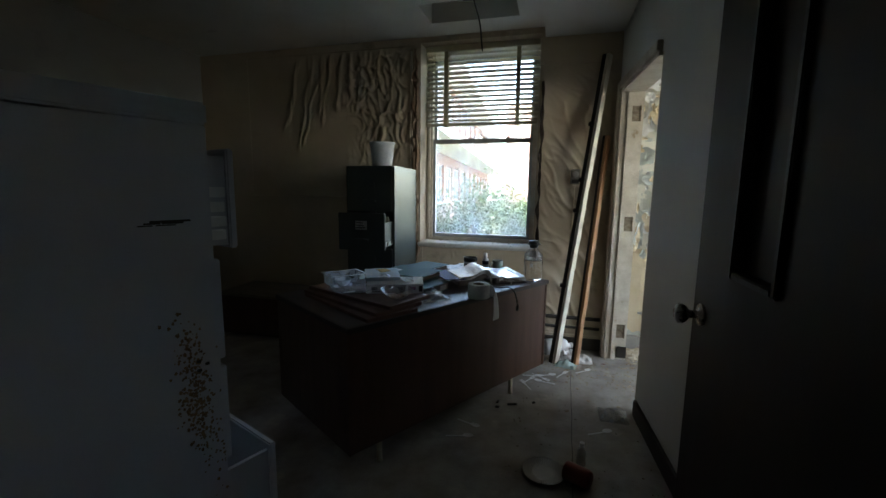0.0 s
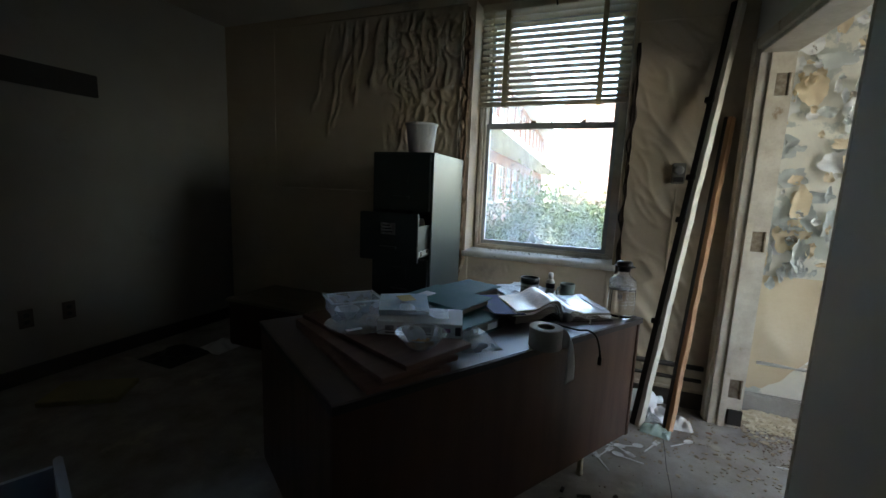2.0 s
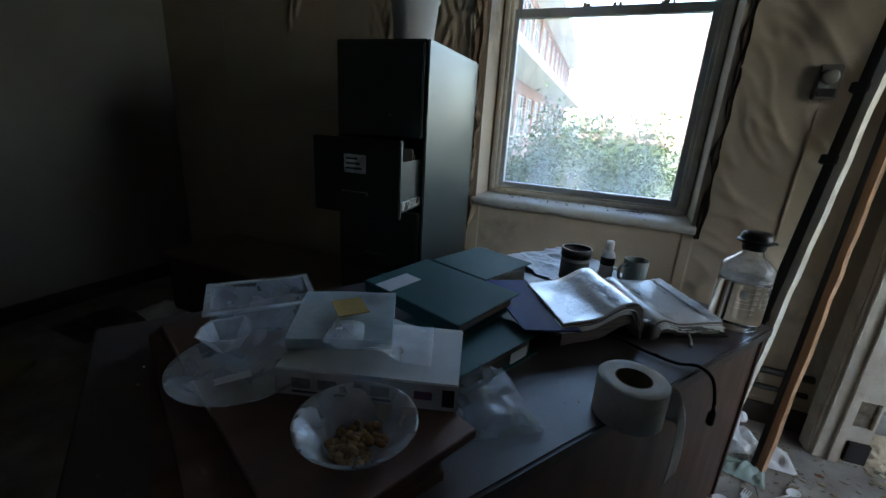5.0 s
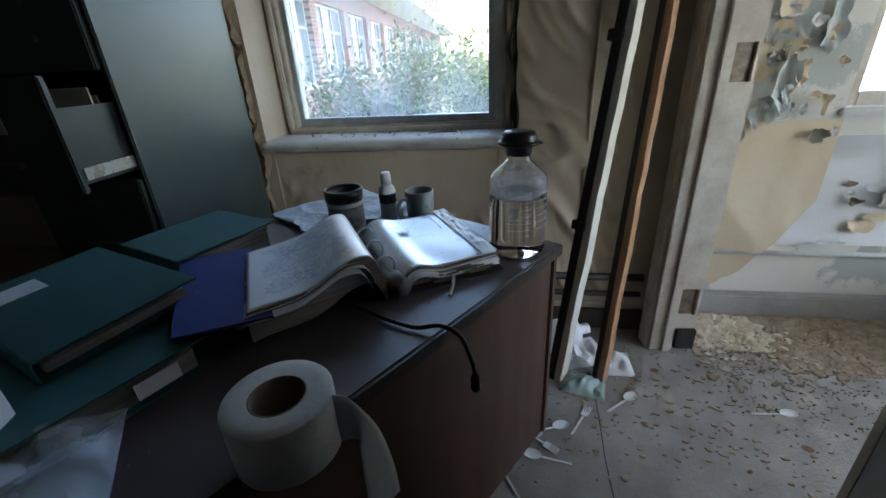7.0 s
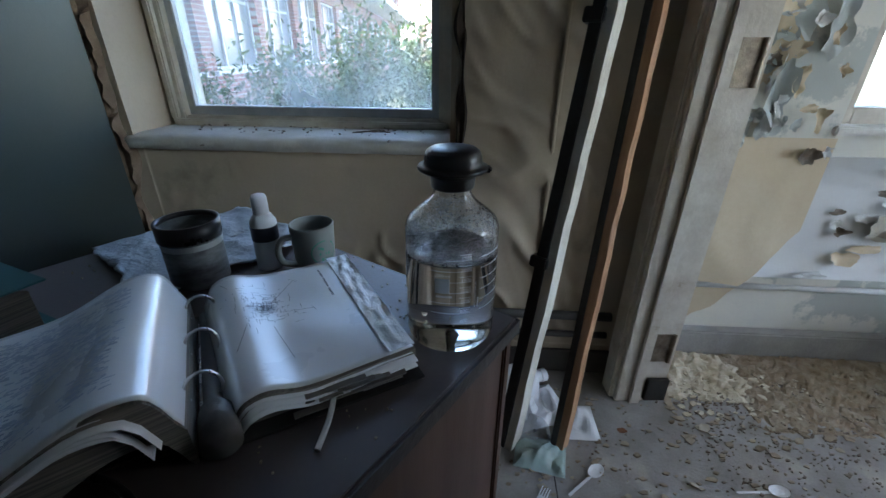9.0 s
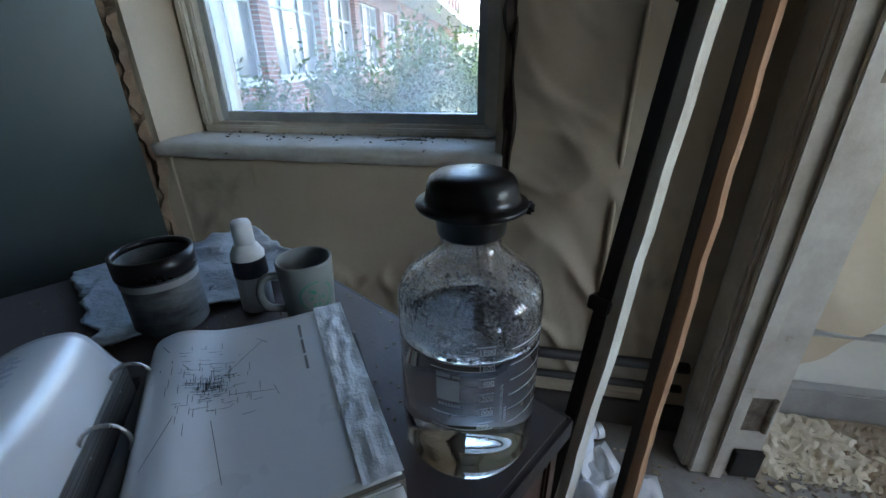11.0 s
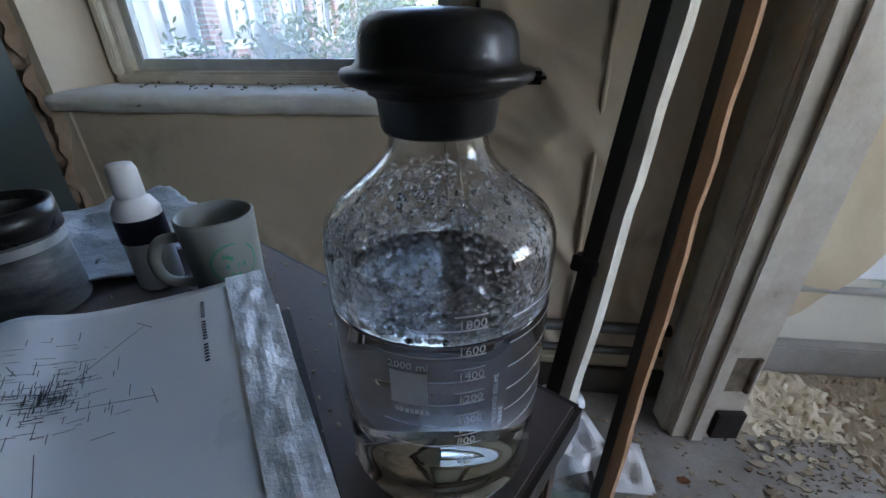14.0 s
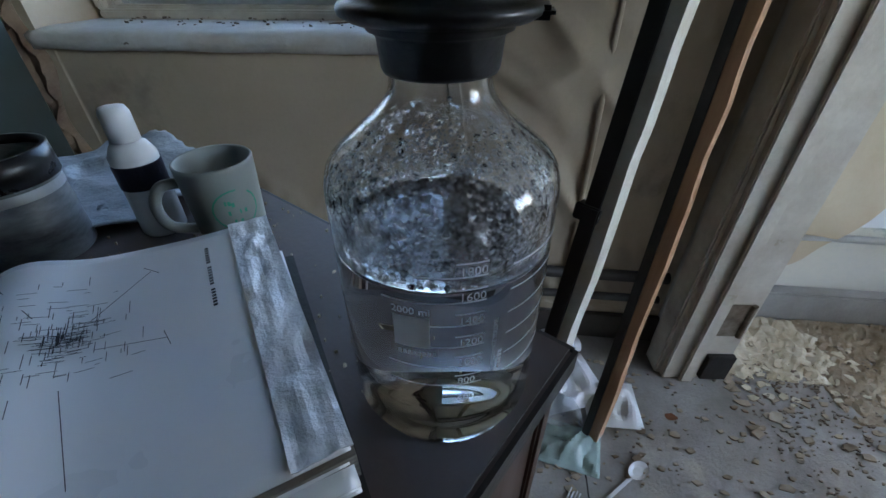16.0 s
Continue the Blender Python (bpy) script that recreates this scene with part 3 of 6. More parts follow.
for k in range(5):
    z0 = 0.050 + k * 0.278
    out = 0.16 if k == 3 else 0.0
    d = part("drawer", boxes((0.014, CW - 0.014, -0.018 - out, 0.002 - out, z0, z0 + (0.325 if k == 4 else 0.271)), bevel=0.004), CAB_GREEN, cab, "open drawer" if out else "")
    if out:
        part("tray", boxes((0.02, 0.024, 0.003 - out, CD - out - 0.05, z0 + 0.02, z0 + 0.2), (CW - 0.026, CW - 0.022, 0.003 - out, CD - out - 0.05, z0 + 0.02, z0 + 0.2),
                           (0.024, CW - 0.026, 0.003 - out, CD - out - 0.05, z0 + 0.02, z0 + 0.024)), CAB_GREEN, d)
        part("slide", boxes((CW - 0.02, CW - 0.014, 0.004 - out, 0.0, z0 + 0.03, z0 + 0.06)), CHROME, d)
        part("folder", boxes((0.03, CW - 0.03, -0.05, -0.045, z0 + 0.03, z0 + 0.24), (0.03, CW - 0.03, -0.03, -0.027, z0 + 0.03, z0 + 0.22)), mat("manila_paper", (0.3, 0.27, 0.2), 0.8), d, "manila folders")
    part("handle", boxes((CW / 2 - 0.055, CW / 2 + 0.055, -0.034 - out, -0.0185 - out, z0 + 0.07, z0 + 0.085), bevel=0.003), CAB_GREEN, d, "recessed pull")
    lab = part("label_holder", boxes((CW / 2 - 0.045, CW / 2 + 0.045, -0.0215 - out, -0.0185 - out, z0 + 0.15, z0 + 0.215), bevel=0.001), CHROME if out else CAB_GREEN, d)
    if out:
        for q in range(3):
            part("writing", boxes((CW / 2 - 0.035, CW / 2 + 0.03 - 0.01 * q, -0.0235 - out, -0.022 - out, z0 + 0.163 + q * 0.017, z0 + 0.170 + q * 0.017)), BLACK_MATT, lab)

# bucket on the cabinet
bk = thing("bucket", CABM @ pose(0.19, 0.28, CH), "white plastic bucket on top of the filing cabinet", "bucket")
bm = bmesh.new()
lathe(bm, [(0, 0), (0.075, 0), (0.078, 0.004), (0.098, 0.185), (0.104, 0.187), (0.104, 0.2), (0.099, 0.2), (0.094, 0.185), (0.073, 0.01), (0, 0.008)], 40)
part("body", bm, WHITE_PLASTIC, bk, "", True)

# ---- leaning timbers ----
def leaning(name, foot, head, w, d, material, label, lip=None):
    foot, head = Vector(foot), Vector(head)
    zax = (head - foot).normalized()
    xax = Vector((0.8, -0.6, 0))
    xax = (xax - zax * xax.dot(zax)).normalized()
    yax = zax.cross(xax)
    m = Matrix((xax, yax, zax)).transposed().to_4x4()
    m.translation = foot
    ob = thing(name, m, label, "timber")
    length = (head - foot).length
    def strip(x0, x1, y0, y1, wob):
        bm = bmesh.new()
        n = 40
        rings = []
        for i in range(n + 1):
            z = length * i / n
            e = wob * noise.noise((z * 7, x0 * 50, 1.7)) + wob * 0.6 * noise.noise((z * 23, x0 * 50, 4.1))
            rings.append([bm.verts.new(p) for p in ((x0, y0, z), (x1 + e, y0, z), (x1 + e, y1, z), (x0, y1, z))])
        for a, b in zip(rings, rings[1:]):
            for k in range(4):
                bm.faces.new((a[k], a[(k + 1) % 4], b[(k + 1) % 4], b[k]))
        bm.faces.new(rings[0])
        bm.faces.new(rings[-1])
        return bm
    part("face", strip(0, w, 0, d, 0.004), material, ob)
    if lip:
        part("strip", strip(-lip, -0.001, -0.004, d, 0.0), BLACK_MATT, ob, "black metal strip along the edge")
    return ob, length


white, ln = leaning("leaning_board", (1.115, 3.63, 0.0), (1.40, 3.94, 2.36), 0.024, 0.05, CREAM_WOOD, "cream painted board with black metal edge leaning in the corner", 0.03)
for f in (0.255, 0.50, 0.60, 0.78):
    part("bracket", boxes((-0.045, 0.004, -0.012, 0.02, f * ln - 0.016, f * ln + 0.016), bevel=0.003), BLACK_MATT, white, "black bracket")
brown, ln2 = leaning("leaning_batten", (1.27, 3.63, 0.0), (1.43, 3.95, 1.76), 0.022, 0.045, BROWN_WOOD, "bare brown timber batten leaning in the corner", 0.018)

# thermostat with its conduit
th = thing("thermostat", pose(1.225, YW, 1.445), "old wall thermostat with a round dial and cable", "thermostat")
part("body", boxes((-0.035, 0.035, -0.035, 0, -0.06, 0.06), bevel=0.005), mat("grey_case", (0.16, 0.15, 0.13), 0.5), th)
bm = bmesh.new()
lathe(bm, [(0, 0), (0.026, 0), (0.026, 0.006), (0.02, 0.009), (0, 0.009)], 32)
part("dial", bm, mat("dull_dial_metal", (0.24, 0.235, 0.22), 0.5, 0.3), th, "round metal dial", True, pose(0, -0.035, 0.018, 90))
part("scale_plate", boxes((-0.026, 0.026, -0.038, -0.0352, -0.05, -0.022)), BLACK_MATT, th)
bm = bmesh.new()
tube(bm, [(0, -0.008, -0.06), (-0.004, -0.008, -0.5), (0, -0.008, -1.3)], 0.006)
part("conduit", bm, WALL, th)

# ---- relief of the peeling paint ----


def ridge(x, z, fx, fz, width, seed):
    w = 0.25 * noise.noise((x * 3, z * 3, seed + 5))
    n_ = noise.noise(((x + w * 0.35) * fx, (z + w * 0.2) * fz, seed))
    return max(0.0, 1 - abs(n_) / width) ** 1.5


def edge_fade(x, z, w, h, e):
    return min(1, max(0, min(x, w - x, z, h - z) / e))


def skin(name, x0, x1, z0, z1, y, height, step, material, parent, label):
    """A loose layer of paint standing off the wall by height(x, z)."""
    nx, nz = int((x1 - x0) / step), int((z1 - z0) / step)
    xs, zs = np.linspace(x0, x1, nx + 1), np.linspace(z0, z1, nz + 1)
    verts = [(x, y - 0.0012 - height(x, z), z) for x in xs for z in zs]
    faces = [(i * (nz + 1) + j, (i + 1) * (nz + 1) + j, (i + 1) * (nz + 1) + j + 1, i * (nz + 1) + j + 1) for i in range(nx) for j in range(nz)]
    rim = [i * (nz + 1) for i in range(nx + 1)] + [nx * (nz + 1) + j for j in range(1, nz + 1)] + [i * (nz + 1) + nz for i in range(nx - 1, -1, -1)] + [j for j in range(nz - 1, 0, -1)]
    base = len(verts)
    verts += [(verts[i][0], y, verts[i][2]) for i in rim]
    faces += [(rim[k], rim[(k + 1) % len(rim)], base + (k + 1) % len(rim), base + k) for k in range(len(rim))]
    me = bpy.data.meshes.new(name)
    me.from_pydata(verts, [], faces)
    me.materials.append(material)
    me.shade_smooth()
    ob = new(name, me)
    ob.parent = parent
    ob["label"] = label
    return ob


DRIPS = ((-0.84, 2.02, 0.10, 0.028), (-0.93, 1.88, 0.22, 0.022), (-1.0, 1.98, 0.16, 0.03), (-1.02, 1.72, 0.30, 0.018), (-1.12, 1.80, 0.22, 0.02),
         (-1.17, 1.66, 0.16, 0.022), (-1.25, 1.86, 0.30, 0.02), (-1.30, 1.90, 0.18, 0.014), (-0.75, 2.15, 0.06, 0.03))


def drips(x, z):
    """Long sagging runs of loosened paint."""
    h = 0.0
    for k, (x0, low, slope, w) in enumerate(DRIPS):
        if z < low:
            continue
        c = x0 - slope * (2.55 - z) + 0.035 * noise.noise((z * 4.5, k * 3.3, 1))
        w = w * (0.8 + 0.7 * noise.noise((z * 9, k * 5.1, 4)))
        run = min(1, (z - low) / 0.06) * (0.75 + 0.9 * noise.noise((z * 7, k * 2.7, 8)))
        h = max(h, 0.014 * max(0, 1 - abs(x - c) / max(w, 0.008)) ** 0.8 * run)
    return h


def left_relief(x, z):
    m = edge_fade(x + 1.85, z - 1.25, 1.70, 1.3, 0.12)
    near = max(0, min(1, (x + 0.85 + 0.1 * noise.noise((z * 3, 0, 4))) / 0.25)) * max(0, min(1, (z - 1.45) / 0.3))
    blotch = max(0, min(1, 0.55 + 1.8 * noise.noise((x * 2.7, z * 2.2, 3.1))))
    crinkle = 0.019 * ridge(x, z, 9, 4.5, 0.2, 8.0) * blotch + 0.014 * ridge(x, z, 17, 9, 0.25, 2.0) + 0.008 * max(0, noise.noise((x * 9, z * 7, 2.2)))
    return m * (drips(x, z) + near * crinkle)


def right_relief(x, z):
    m = edge_fade(x - 0.93, z - 0.12, 0.6, 2.2, 0.07)
    a, b = x * 0.75 + z * 0.55, -x * 0.55 + z * 0.75
    blotch = max(0, min(1, 0.6 + 1.5 * noise.noise((x * 2.2, z * 1.8, 6.3))))
    return m * (0.020 * ridge(a, b, 9, 2.2, 0.2, 2.5) * blotch + 0.010 * ridge(a, b, 13, 3.1, 0.16, 7.7) * (1 - 0.6 * blotch) + 0.006 * noise.noise((x * 6, z * 5, 9)) ** 2)


def under_relief(x, z):
    m = edge_fade(x + 0.07, z - 0.12, 0.96, 0.71, 0.06)
    blotch = max(0, min(1, 2.6 * noise.noise((x * 4, z * 4, 1.3)) + 0.22))
    return m * (0.022 * ridge(x, z, 17, 9, 0.4, 4.2) * blotch + 0.004 * max(0, noise.noise((x * 5, z * 5, 11))))


skin("peeling_paint", -1.85, -0.15, 1.25, 2.55, YW, left_relief, 0.0105, WALL, wall_window, "blistered paint hanging in drips and folds")
skin("peeling_paint", 0.93, 1.525, 0.12, 2.32, YW, right_relief, 0.0105, WALL, wall_window, "wrinkled paint sagging like cloth")
skin("peeling_paint", -0.07, 0.89, 0.12, 0.83, YW, under_relief, 0.0105, WALL, wall_window, "blistered paint below the window")


def torn_edge(name, x, z0, z1, width, out, seed, material, label):
    """A ragged upright strip of broken plaster beside the window."""
    bm = bmesh.new()
    n_ = int((z1 - z0) / 0.012)
    rows__ = []
    for i in range(n_ + 1):
        z = z0 + (z1 - z0) * i / n_
        a = width * (0.55 + 0.9 * noise.noise((z * 9, seed, 0)))
        b = width * (0.55 + 0.9 * noise.noise((z * 7, seed + 3, 0)))
        d = out * (0.6 + 0.9 * noise.noise((z * 14, seed + 6, 0)))
        e = out * (0.6 + 0.9 * noise.noise((z * 21, seed + 9, 0)))
        rows__.append([bm.verts.new(p) for p in ((x - a, YW, z), (x - a * 0.6, YW - max(d, 0.002), z), (x, YW - 0.004 - max(e, 0) * 0.4, z), (x + b * 0.6, YW - max(e, 0.002), z), (x + b, YW, z))])
    for a, b in zip(rows__, rows__[1:]):
        for k in range(4):
            bm.faces.new((a[k], a[k + 1], b[k + 1], b[k]))
    return part(name, bm, material, wall_window, label)


torn_edge("broken_plaster", -0.135, 0.30, 2.52, 0.045, 0.035, 1.0, PLASTER, "ragged brown plaster edge beside the window")
torn_edge("broken_plaster", -0.175, 0.85, 2.50, 0.02, 0.025, 5.0, PEEL, "curled paint edge")
# stands for a jagged gap, whose shade is put into the near-black colour
torn_edge("broken_plaster", 0.945, 0.80, 2.2, 0.022, 0.03, 9.0, mat("dark_gap", (0.05, 0.035, 0.025), 0.95), "torn edge coloured near-black for the shade in a jagged gap")

# loose lath over the hole in the ceiling
for k, (y, turn) in enumerate(((3.47, 3), (3.53, -4), (3.58, 2))):
    tagged(part("loose_lath", boxes((0.02, 0.80, -0.012, 0.012, 0, 0.012), bevel=0.002), mat("dark_lath", (0.06, 0.045, 0.035), 0.9), None, "", False, pose(0.0, y, CEILING + 0.05 + 0.02 * k, 0, 1.5, turn)),
           "dark broken lath in the ceiling hole", "lath", "laths in the ceiling hole")
bm = bmesh.new()
tube(bm, smooth_path([(0.45, 3.55, CEILING + 0.06), (0.46, 3.75, CEILING - 0.02), (0.45, 3.9, 2.50), (0.455, 3.93, 2.44)], 6), 0.006)
tagged(part("hanging_wire", bm, BLACK_MATT), "dark wire hanging out of the ceiling hole", "wire")

# ---- next room ----
CREAM_PEEL = mat("cream_paper_layer", (0.62, 0.52, 0.36), 0.75, second=(0.54, 0.42, 0.27), scale=4, amount=0.6, fine=60, bump=0.2, bump_scale=18)
BLUE_PEEL = mat("blue_grey_paint_flake", (0.44, 0.47, 0.45), 0.6, second=(0.36, 0.39, 0.38), scale=8, amount=0.5)
WHITE_WALL = mat("white_lower_wall", (0.70, 0.71, 0.70), 0.6, second=(0.6, 0.59, 0.56), scale=3, amount=0.5, bump=0.1)


def flake(name, cx, cz, rx, rz, seed, lift, material, parent, y, label=""):
    """An irregular flake of paint curling off a wall."""
    bm = bmesh.new()
    n_, rings = 26, 4
    centre = bm.verts.new((cx, y - 0.004, cz))
    prev = None
    for r in range(1, rings + 1):
        ring = []
        for k in range(n_):
            a = 2 * math.pi * k / n_
            q = (1 + 0.45 * noise.noise((math.cos(a) * 1.3, math.sin(a) * 1.3, seed)) + 0.25 * noise.noise((math.cos(a) * 4, math.sin(a) * 4, seed))) * r / rings
            x, z = cx + rx * q * math.cos(a), cz + rz * q * math.sin(a)
            l = lift * max(0, (r / rings - 0.45)) * max(0, 0.4 + 1.6 * noise.noise((math.cos(a), math.sin(a), seed + 9)))
            ring.append(bm.verts.new((x, y - 0.004 - l, z)))
        for k in range(n_):
            if prev:
                bm.faces.new((prev[k], prev[(k + 1) % n_], ring[(k + 1) % n_], ring[k]))
            else:
                bm.faces.new((centre, ring[(k + 1) % n_], ring[k]))
        prev = ring
    ob = part(name, bm, material, parent, label, True)
    return ob


skin("lower_wall_paint", 1.9, 3.6, 0.34, 0.80, YN, lambda x, z: 0.002, 0.1, WHITE_WALL, wall_next, "white painted lower wall")


def hanging(x, z):
    return 0.012 + 0.03 * ridge(x, z, 4, 1.5, 0.5, 3.3) * edge_fade(x - 1.70, z - 0.14, 0.46, 0.72, 0.1)


bm = bmesh.new()
cols = 34
grid = []
for i in range(cols + 1):
    f = i / cols
    x = 1.70 + 0.46 * f
    low = 0.15 + 0.62 * max(0, f - 0.35) ** 1.1 + 0.03 * noise.noise((f * 9, 0, 0))
    grid.append([bm.verts.new((x, YN - hanging(x, low + (0.86 - low) * j / 24), low + (0.86 - low) * j / 24)) for j in range(25)])
for i in range(cols):
    for j in range(24):
        bm.faces.new((grid[i][j], grid[i + 1][j], grid[i + 1][j + 1], grid[i][j + 1]))
part("hanging_layer", bm, CREAM_PEEL, wall_next, "cream layer of paint hanging loose", True)
rnd = random.Random(4)
for k in range(34):
    cx, cz = rnd.uniform(1.72, 2.12), rnd.uniform(0.86, 2.5)
    flake("paint_flake", cx, cz, rnd.uniform(0.02, 0.09), rnd.uniform(0.03, 0.11), k * 1.7, rnd.uniform(0.01, 0.06), rnd.choice((CREAM_PEEL, BLUE_PEEL, BLUE_PEEL, WHITE_WALL, CREAM_PEEL)), wall_next, YN - 0.0007 * k)
BARE = mat("bare_grey_plaster", (0.30, 0.28, 0.24), 0.9, second=(0.14, 0.11, 0.08), scale=10, amount=1.0, fine=60, bump=0.6, bump_scale=30)
for k in range(70):
    cx, cz = rnd.uniform(1.70, 2.14), rnd.uniform(0.80, 2.5)
    q = rnd.random()
    flake("paint_flake", cx, cz, rnd.uniform(0.008, 0.035), rnd.uniform(0.010, 0.045), 60 + k * 1.3, rnd.uniform(0.015, 0.05), BARE if q < 0.12 else CREAM_PEEL if q < 0.5 else WHITE_WALL if q < 0.8 else BLUE_PEEL, wall_next, YN - 0.008 - 0.0003 * k)
for k in range(26):
    cx, cz = rnd.uniform(2.2, 3.1), rnd.uniform(0.36, 0.84)
    flake("paint_flake", cx, cz, rnd.uniform(0.012, 0.06), rnd.uniform(0.008, 0.03), 160 + k * 1.9, rnd.uniform(0.01, 0.04), rnd.choice((BARE, WHITE_WALL, WHITE_WALL, CREAM_PEEL)), wall_next, YN - 0.004 - 0.0004 * k)
for k in range(5):
    flake("paint_flake", 2.44 + 0.07 * k, 0.555 + 0.02 * (k % 2), 0.05, 0.035, 200 + 3.1 * k, 0.05, (BARE, CREAM_PEEL, BARE, BROWN_WOOD, BARE)[k], wall_next, YN - 0.016 - 0.002 * k)
flake("paint_flake", 2.55, 0.56, 0.22, 0.07, 3.3, 0.05, mat("grey_bare_patch", (0.28, 0.27, 0.24), 0.9, second=(0.45, 0.40, 0.3), scale=12, amount=0.9), wall_next, YN - 0.006, "bare patch of plaster")
flake("paint_flake", 2.62, 0.76, 0.30, 0.055, 8.1, 0.012, WHITE_WALL, wall_next, YN - 0.003, "big curl of white paint")
bm = bmesh.new()
tube(bm, [(1.80, YN - 0.03, 0.315), (2.6, YN - 0.03, 0.31), (5.1, YN - 0.03, 0.305)], 0.011)
tagged(part("wall_pipe", bm, WHITE_WALL, None, "", True), "thin white-painted pipe along the next room's wall", "pipe")
stool = thing("low_stool", pose(2.78, 3.93, 0), "low dark wooden stool in the next room", "stool")
WOOD_DARK = mat("dark_stool_wood", (0.05, 0.035, 0.028), 0.5)
part("seat", boxes((-0.16, 0.22, -0.14, 0.14, 0.23, 0.29), bevel=0.012), WOOD_DARK, stool)
for dx, dy in ((-0.1, -0.1), (0.16, -0.1), (-0.1, 0.1), (0.16, 0.1)):
    bm = bmesh.new()
    tube(bm, [(dx * 1.5, dy * 1.3, 0), (dx, dy, 0.235)], [0.013, 0.019])
    part("leg", bm, WOOD_DARK, stool)

# ---- things along the window wall ----
bm = bmesh.new()
tube(bm, [(-0.05, 3.945, 0.285), (0.9, 3.945, 0.285), (1.48, 3.945, 0.285)], 0.016)
tagged(part("heating_pipe", bm, BLACK_MATT, None, "", True), "black heating pipe along the wall under the window", "pipe")
bm = bmesh.new()
tube(bm, [(-0.05, 3.955, 0.20), (0.9, 3.955, 0.20), (1.48, 3.955, 0.20)], 0.012)
tagged(part("heating_pipe", bm, BLACK_MATT, None, "", True), "thinner black pipe along the wall under the window", "pipe")
jug = thing("plastic_jug", pose(1.14, 3.83, 0.065, 0, 90, 25), "white plastic jug lying in the corner behind the boards", "jug")
bm = bmesh.new()
lathe(bm, [(0, -0.10), (0.055, -0.10), (0.065, -0.09), (0.065, 0.06), (0.05, 0.09), (0.02, 0.105), (0.02, 0.125), (0, 0.125)], 32)
part("body", bm, WHITE_PLASTIC, jug, "", True)
bm = bmesh.new()
lathe(bm, [(0, 0.125), (0.023, 0.125), (0.023, 0.145), (0, 0.145)], 24)
part("cap", bm, WHITE_PLASTIC, jug)

# scraps caught at the feet of the boards
SCRAP = film_mat("green_tinted_film", (0.42, 0.55, 0.52), 0.75, 0.25)
for w_, d_, at_, m_, words_ in ((0.15, 0.12, pose(1.135, 3.565, 0.002, 0, 0, -12), SCRAP, "crumpled green-tinted plastic scrap on the floor"),
                                (0.20, 0.17, pose(1.165, 3.68, 0.002, 0, 0, 20), WHITE_PLASTIC, "crumpled white sheet behind the leaning boards")):
    bm = bmesh.new()
    sheet(bm, w_, d_, 26, 22, lambda x, y: 0.004 + 0.045 * edge_fade(x, y, w_, d_, 0.05) * (0.35 + abs(noise.noise((x * 16, y * 16, w_ * 40))) + 0.5 * ridge(x, y, 14, 11, 0.3, w_ * 10)), 0.0015)
    tagged(part("plastic_scrap", bm, m_, None, "", False, at_), words_, "scrap")

# bench by the far corner
bench = thing("low_bench", pose(-1.80, 3.40, 0), "low dark wooden bench unit against the window wall", "bench")
part("top", boxes((0, 1.25, 0, 0.5, 0.375, 0.40), bevel=0.004), mat("faded_wood_top", (0.22, 0.18, 0.13), 0.6, second=(0.15, 0.12, 0.08), scale=3, grain=(1, 6, 6)), bench)
part("front", boxes((0.02, 1.23, 0.02, 0.04, 0.03, 0.375), bevel=0.002), DESK, bench)
for x in (0.01, 1.215):
    part("end", boxes((x, x + 0.025, 0.02, 0.49, 0, 0.375), bevel=0.002), DESK, bench)

# side wall: rail and sockets
tagged(part("wall_rail", boxes((XL, XL + 0.03, 1.2, 2.96, 1.80, 1.94), bevel=0.004), BLACK_MATT), "dark timber rail fixed to the side wall", "rail")
for y in (2.48, 2.70):
    so = thing("wall_socket", pose(XL, y, 0.40), "brown wall socket plate on the side wall", "socket", "sockets on the side wall")
    part("plate", boxes((0, 0.007, -0.036, 0.036, -0.058, 0.058), bevel=0.002), mat("brown_bakelite", (0.07, 0.055, 0.045), 0.4), so)
    for dz in (-0.022, 0.022):
        part("outlet", boxes((0.007, 0.010, -0.014, 0.014, dz - 0.013, dz + 0.013), bevel=0.003), BLACK, so)

# grey steel cabinet beside the entrance
LKM = Matrix.Translation((0.240, 1.300, 0)) @ pose(0, 0, 0, 0, 0, -21.4)
lk = thing("steel_cabinet", LKM, "grey steel drawer cabinet with rust blisters and open drawers", "cabinet")
LW, LD, LH = 0.80, 0.62, 1.528
part("side", boxes((-0.014, 0, -LD, 0, 0, LH - 0.055), bevel=0.003), LOCKER, lk)
part("side", boxes((-LW, -LW + 0.014, -LD, 0, 0, LH - 0.055), bevel=0.003), LOCKER, lk)
part("top", boxes((-LW - 0.004, 0.004, -LD - 0.004, 0.004, LH - 0.052, LH), bevel=0.006), LOCKER, lk)
part("back", boxes((-LW + 0.016, -0.016, -LD, -LD + 0.012, 0, LH - 0.055)), LOCKER, lk)
part("bottom", boxes((-LW + 0.016, -0.016, -LD + 0.013, -0.004, 0.02, 0.05)), LOCKER, lk)
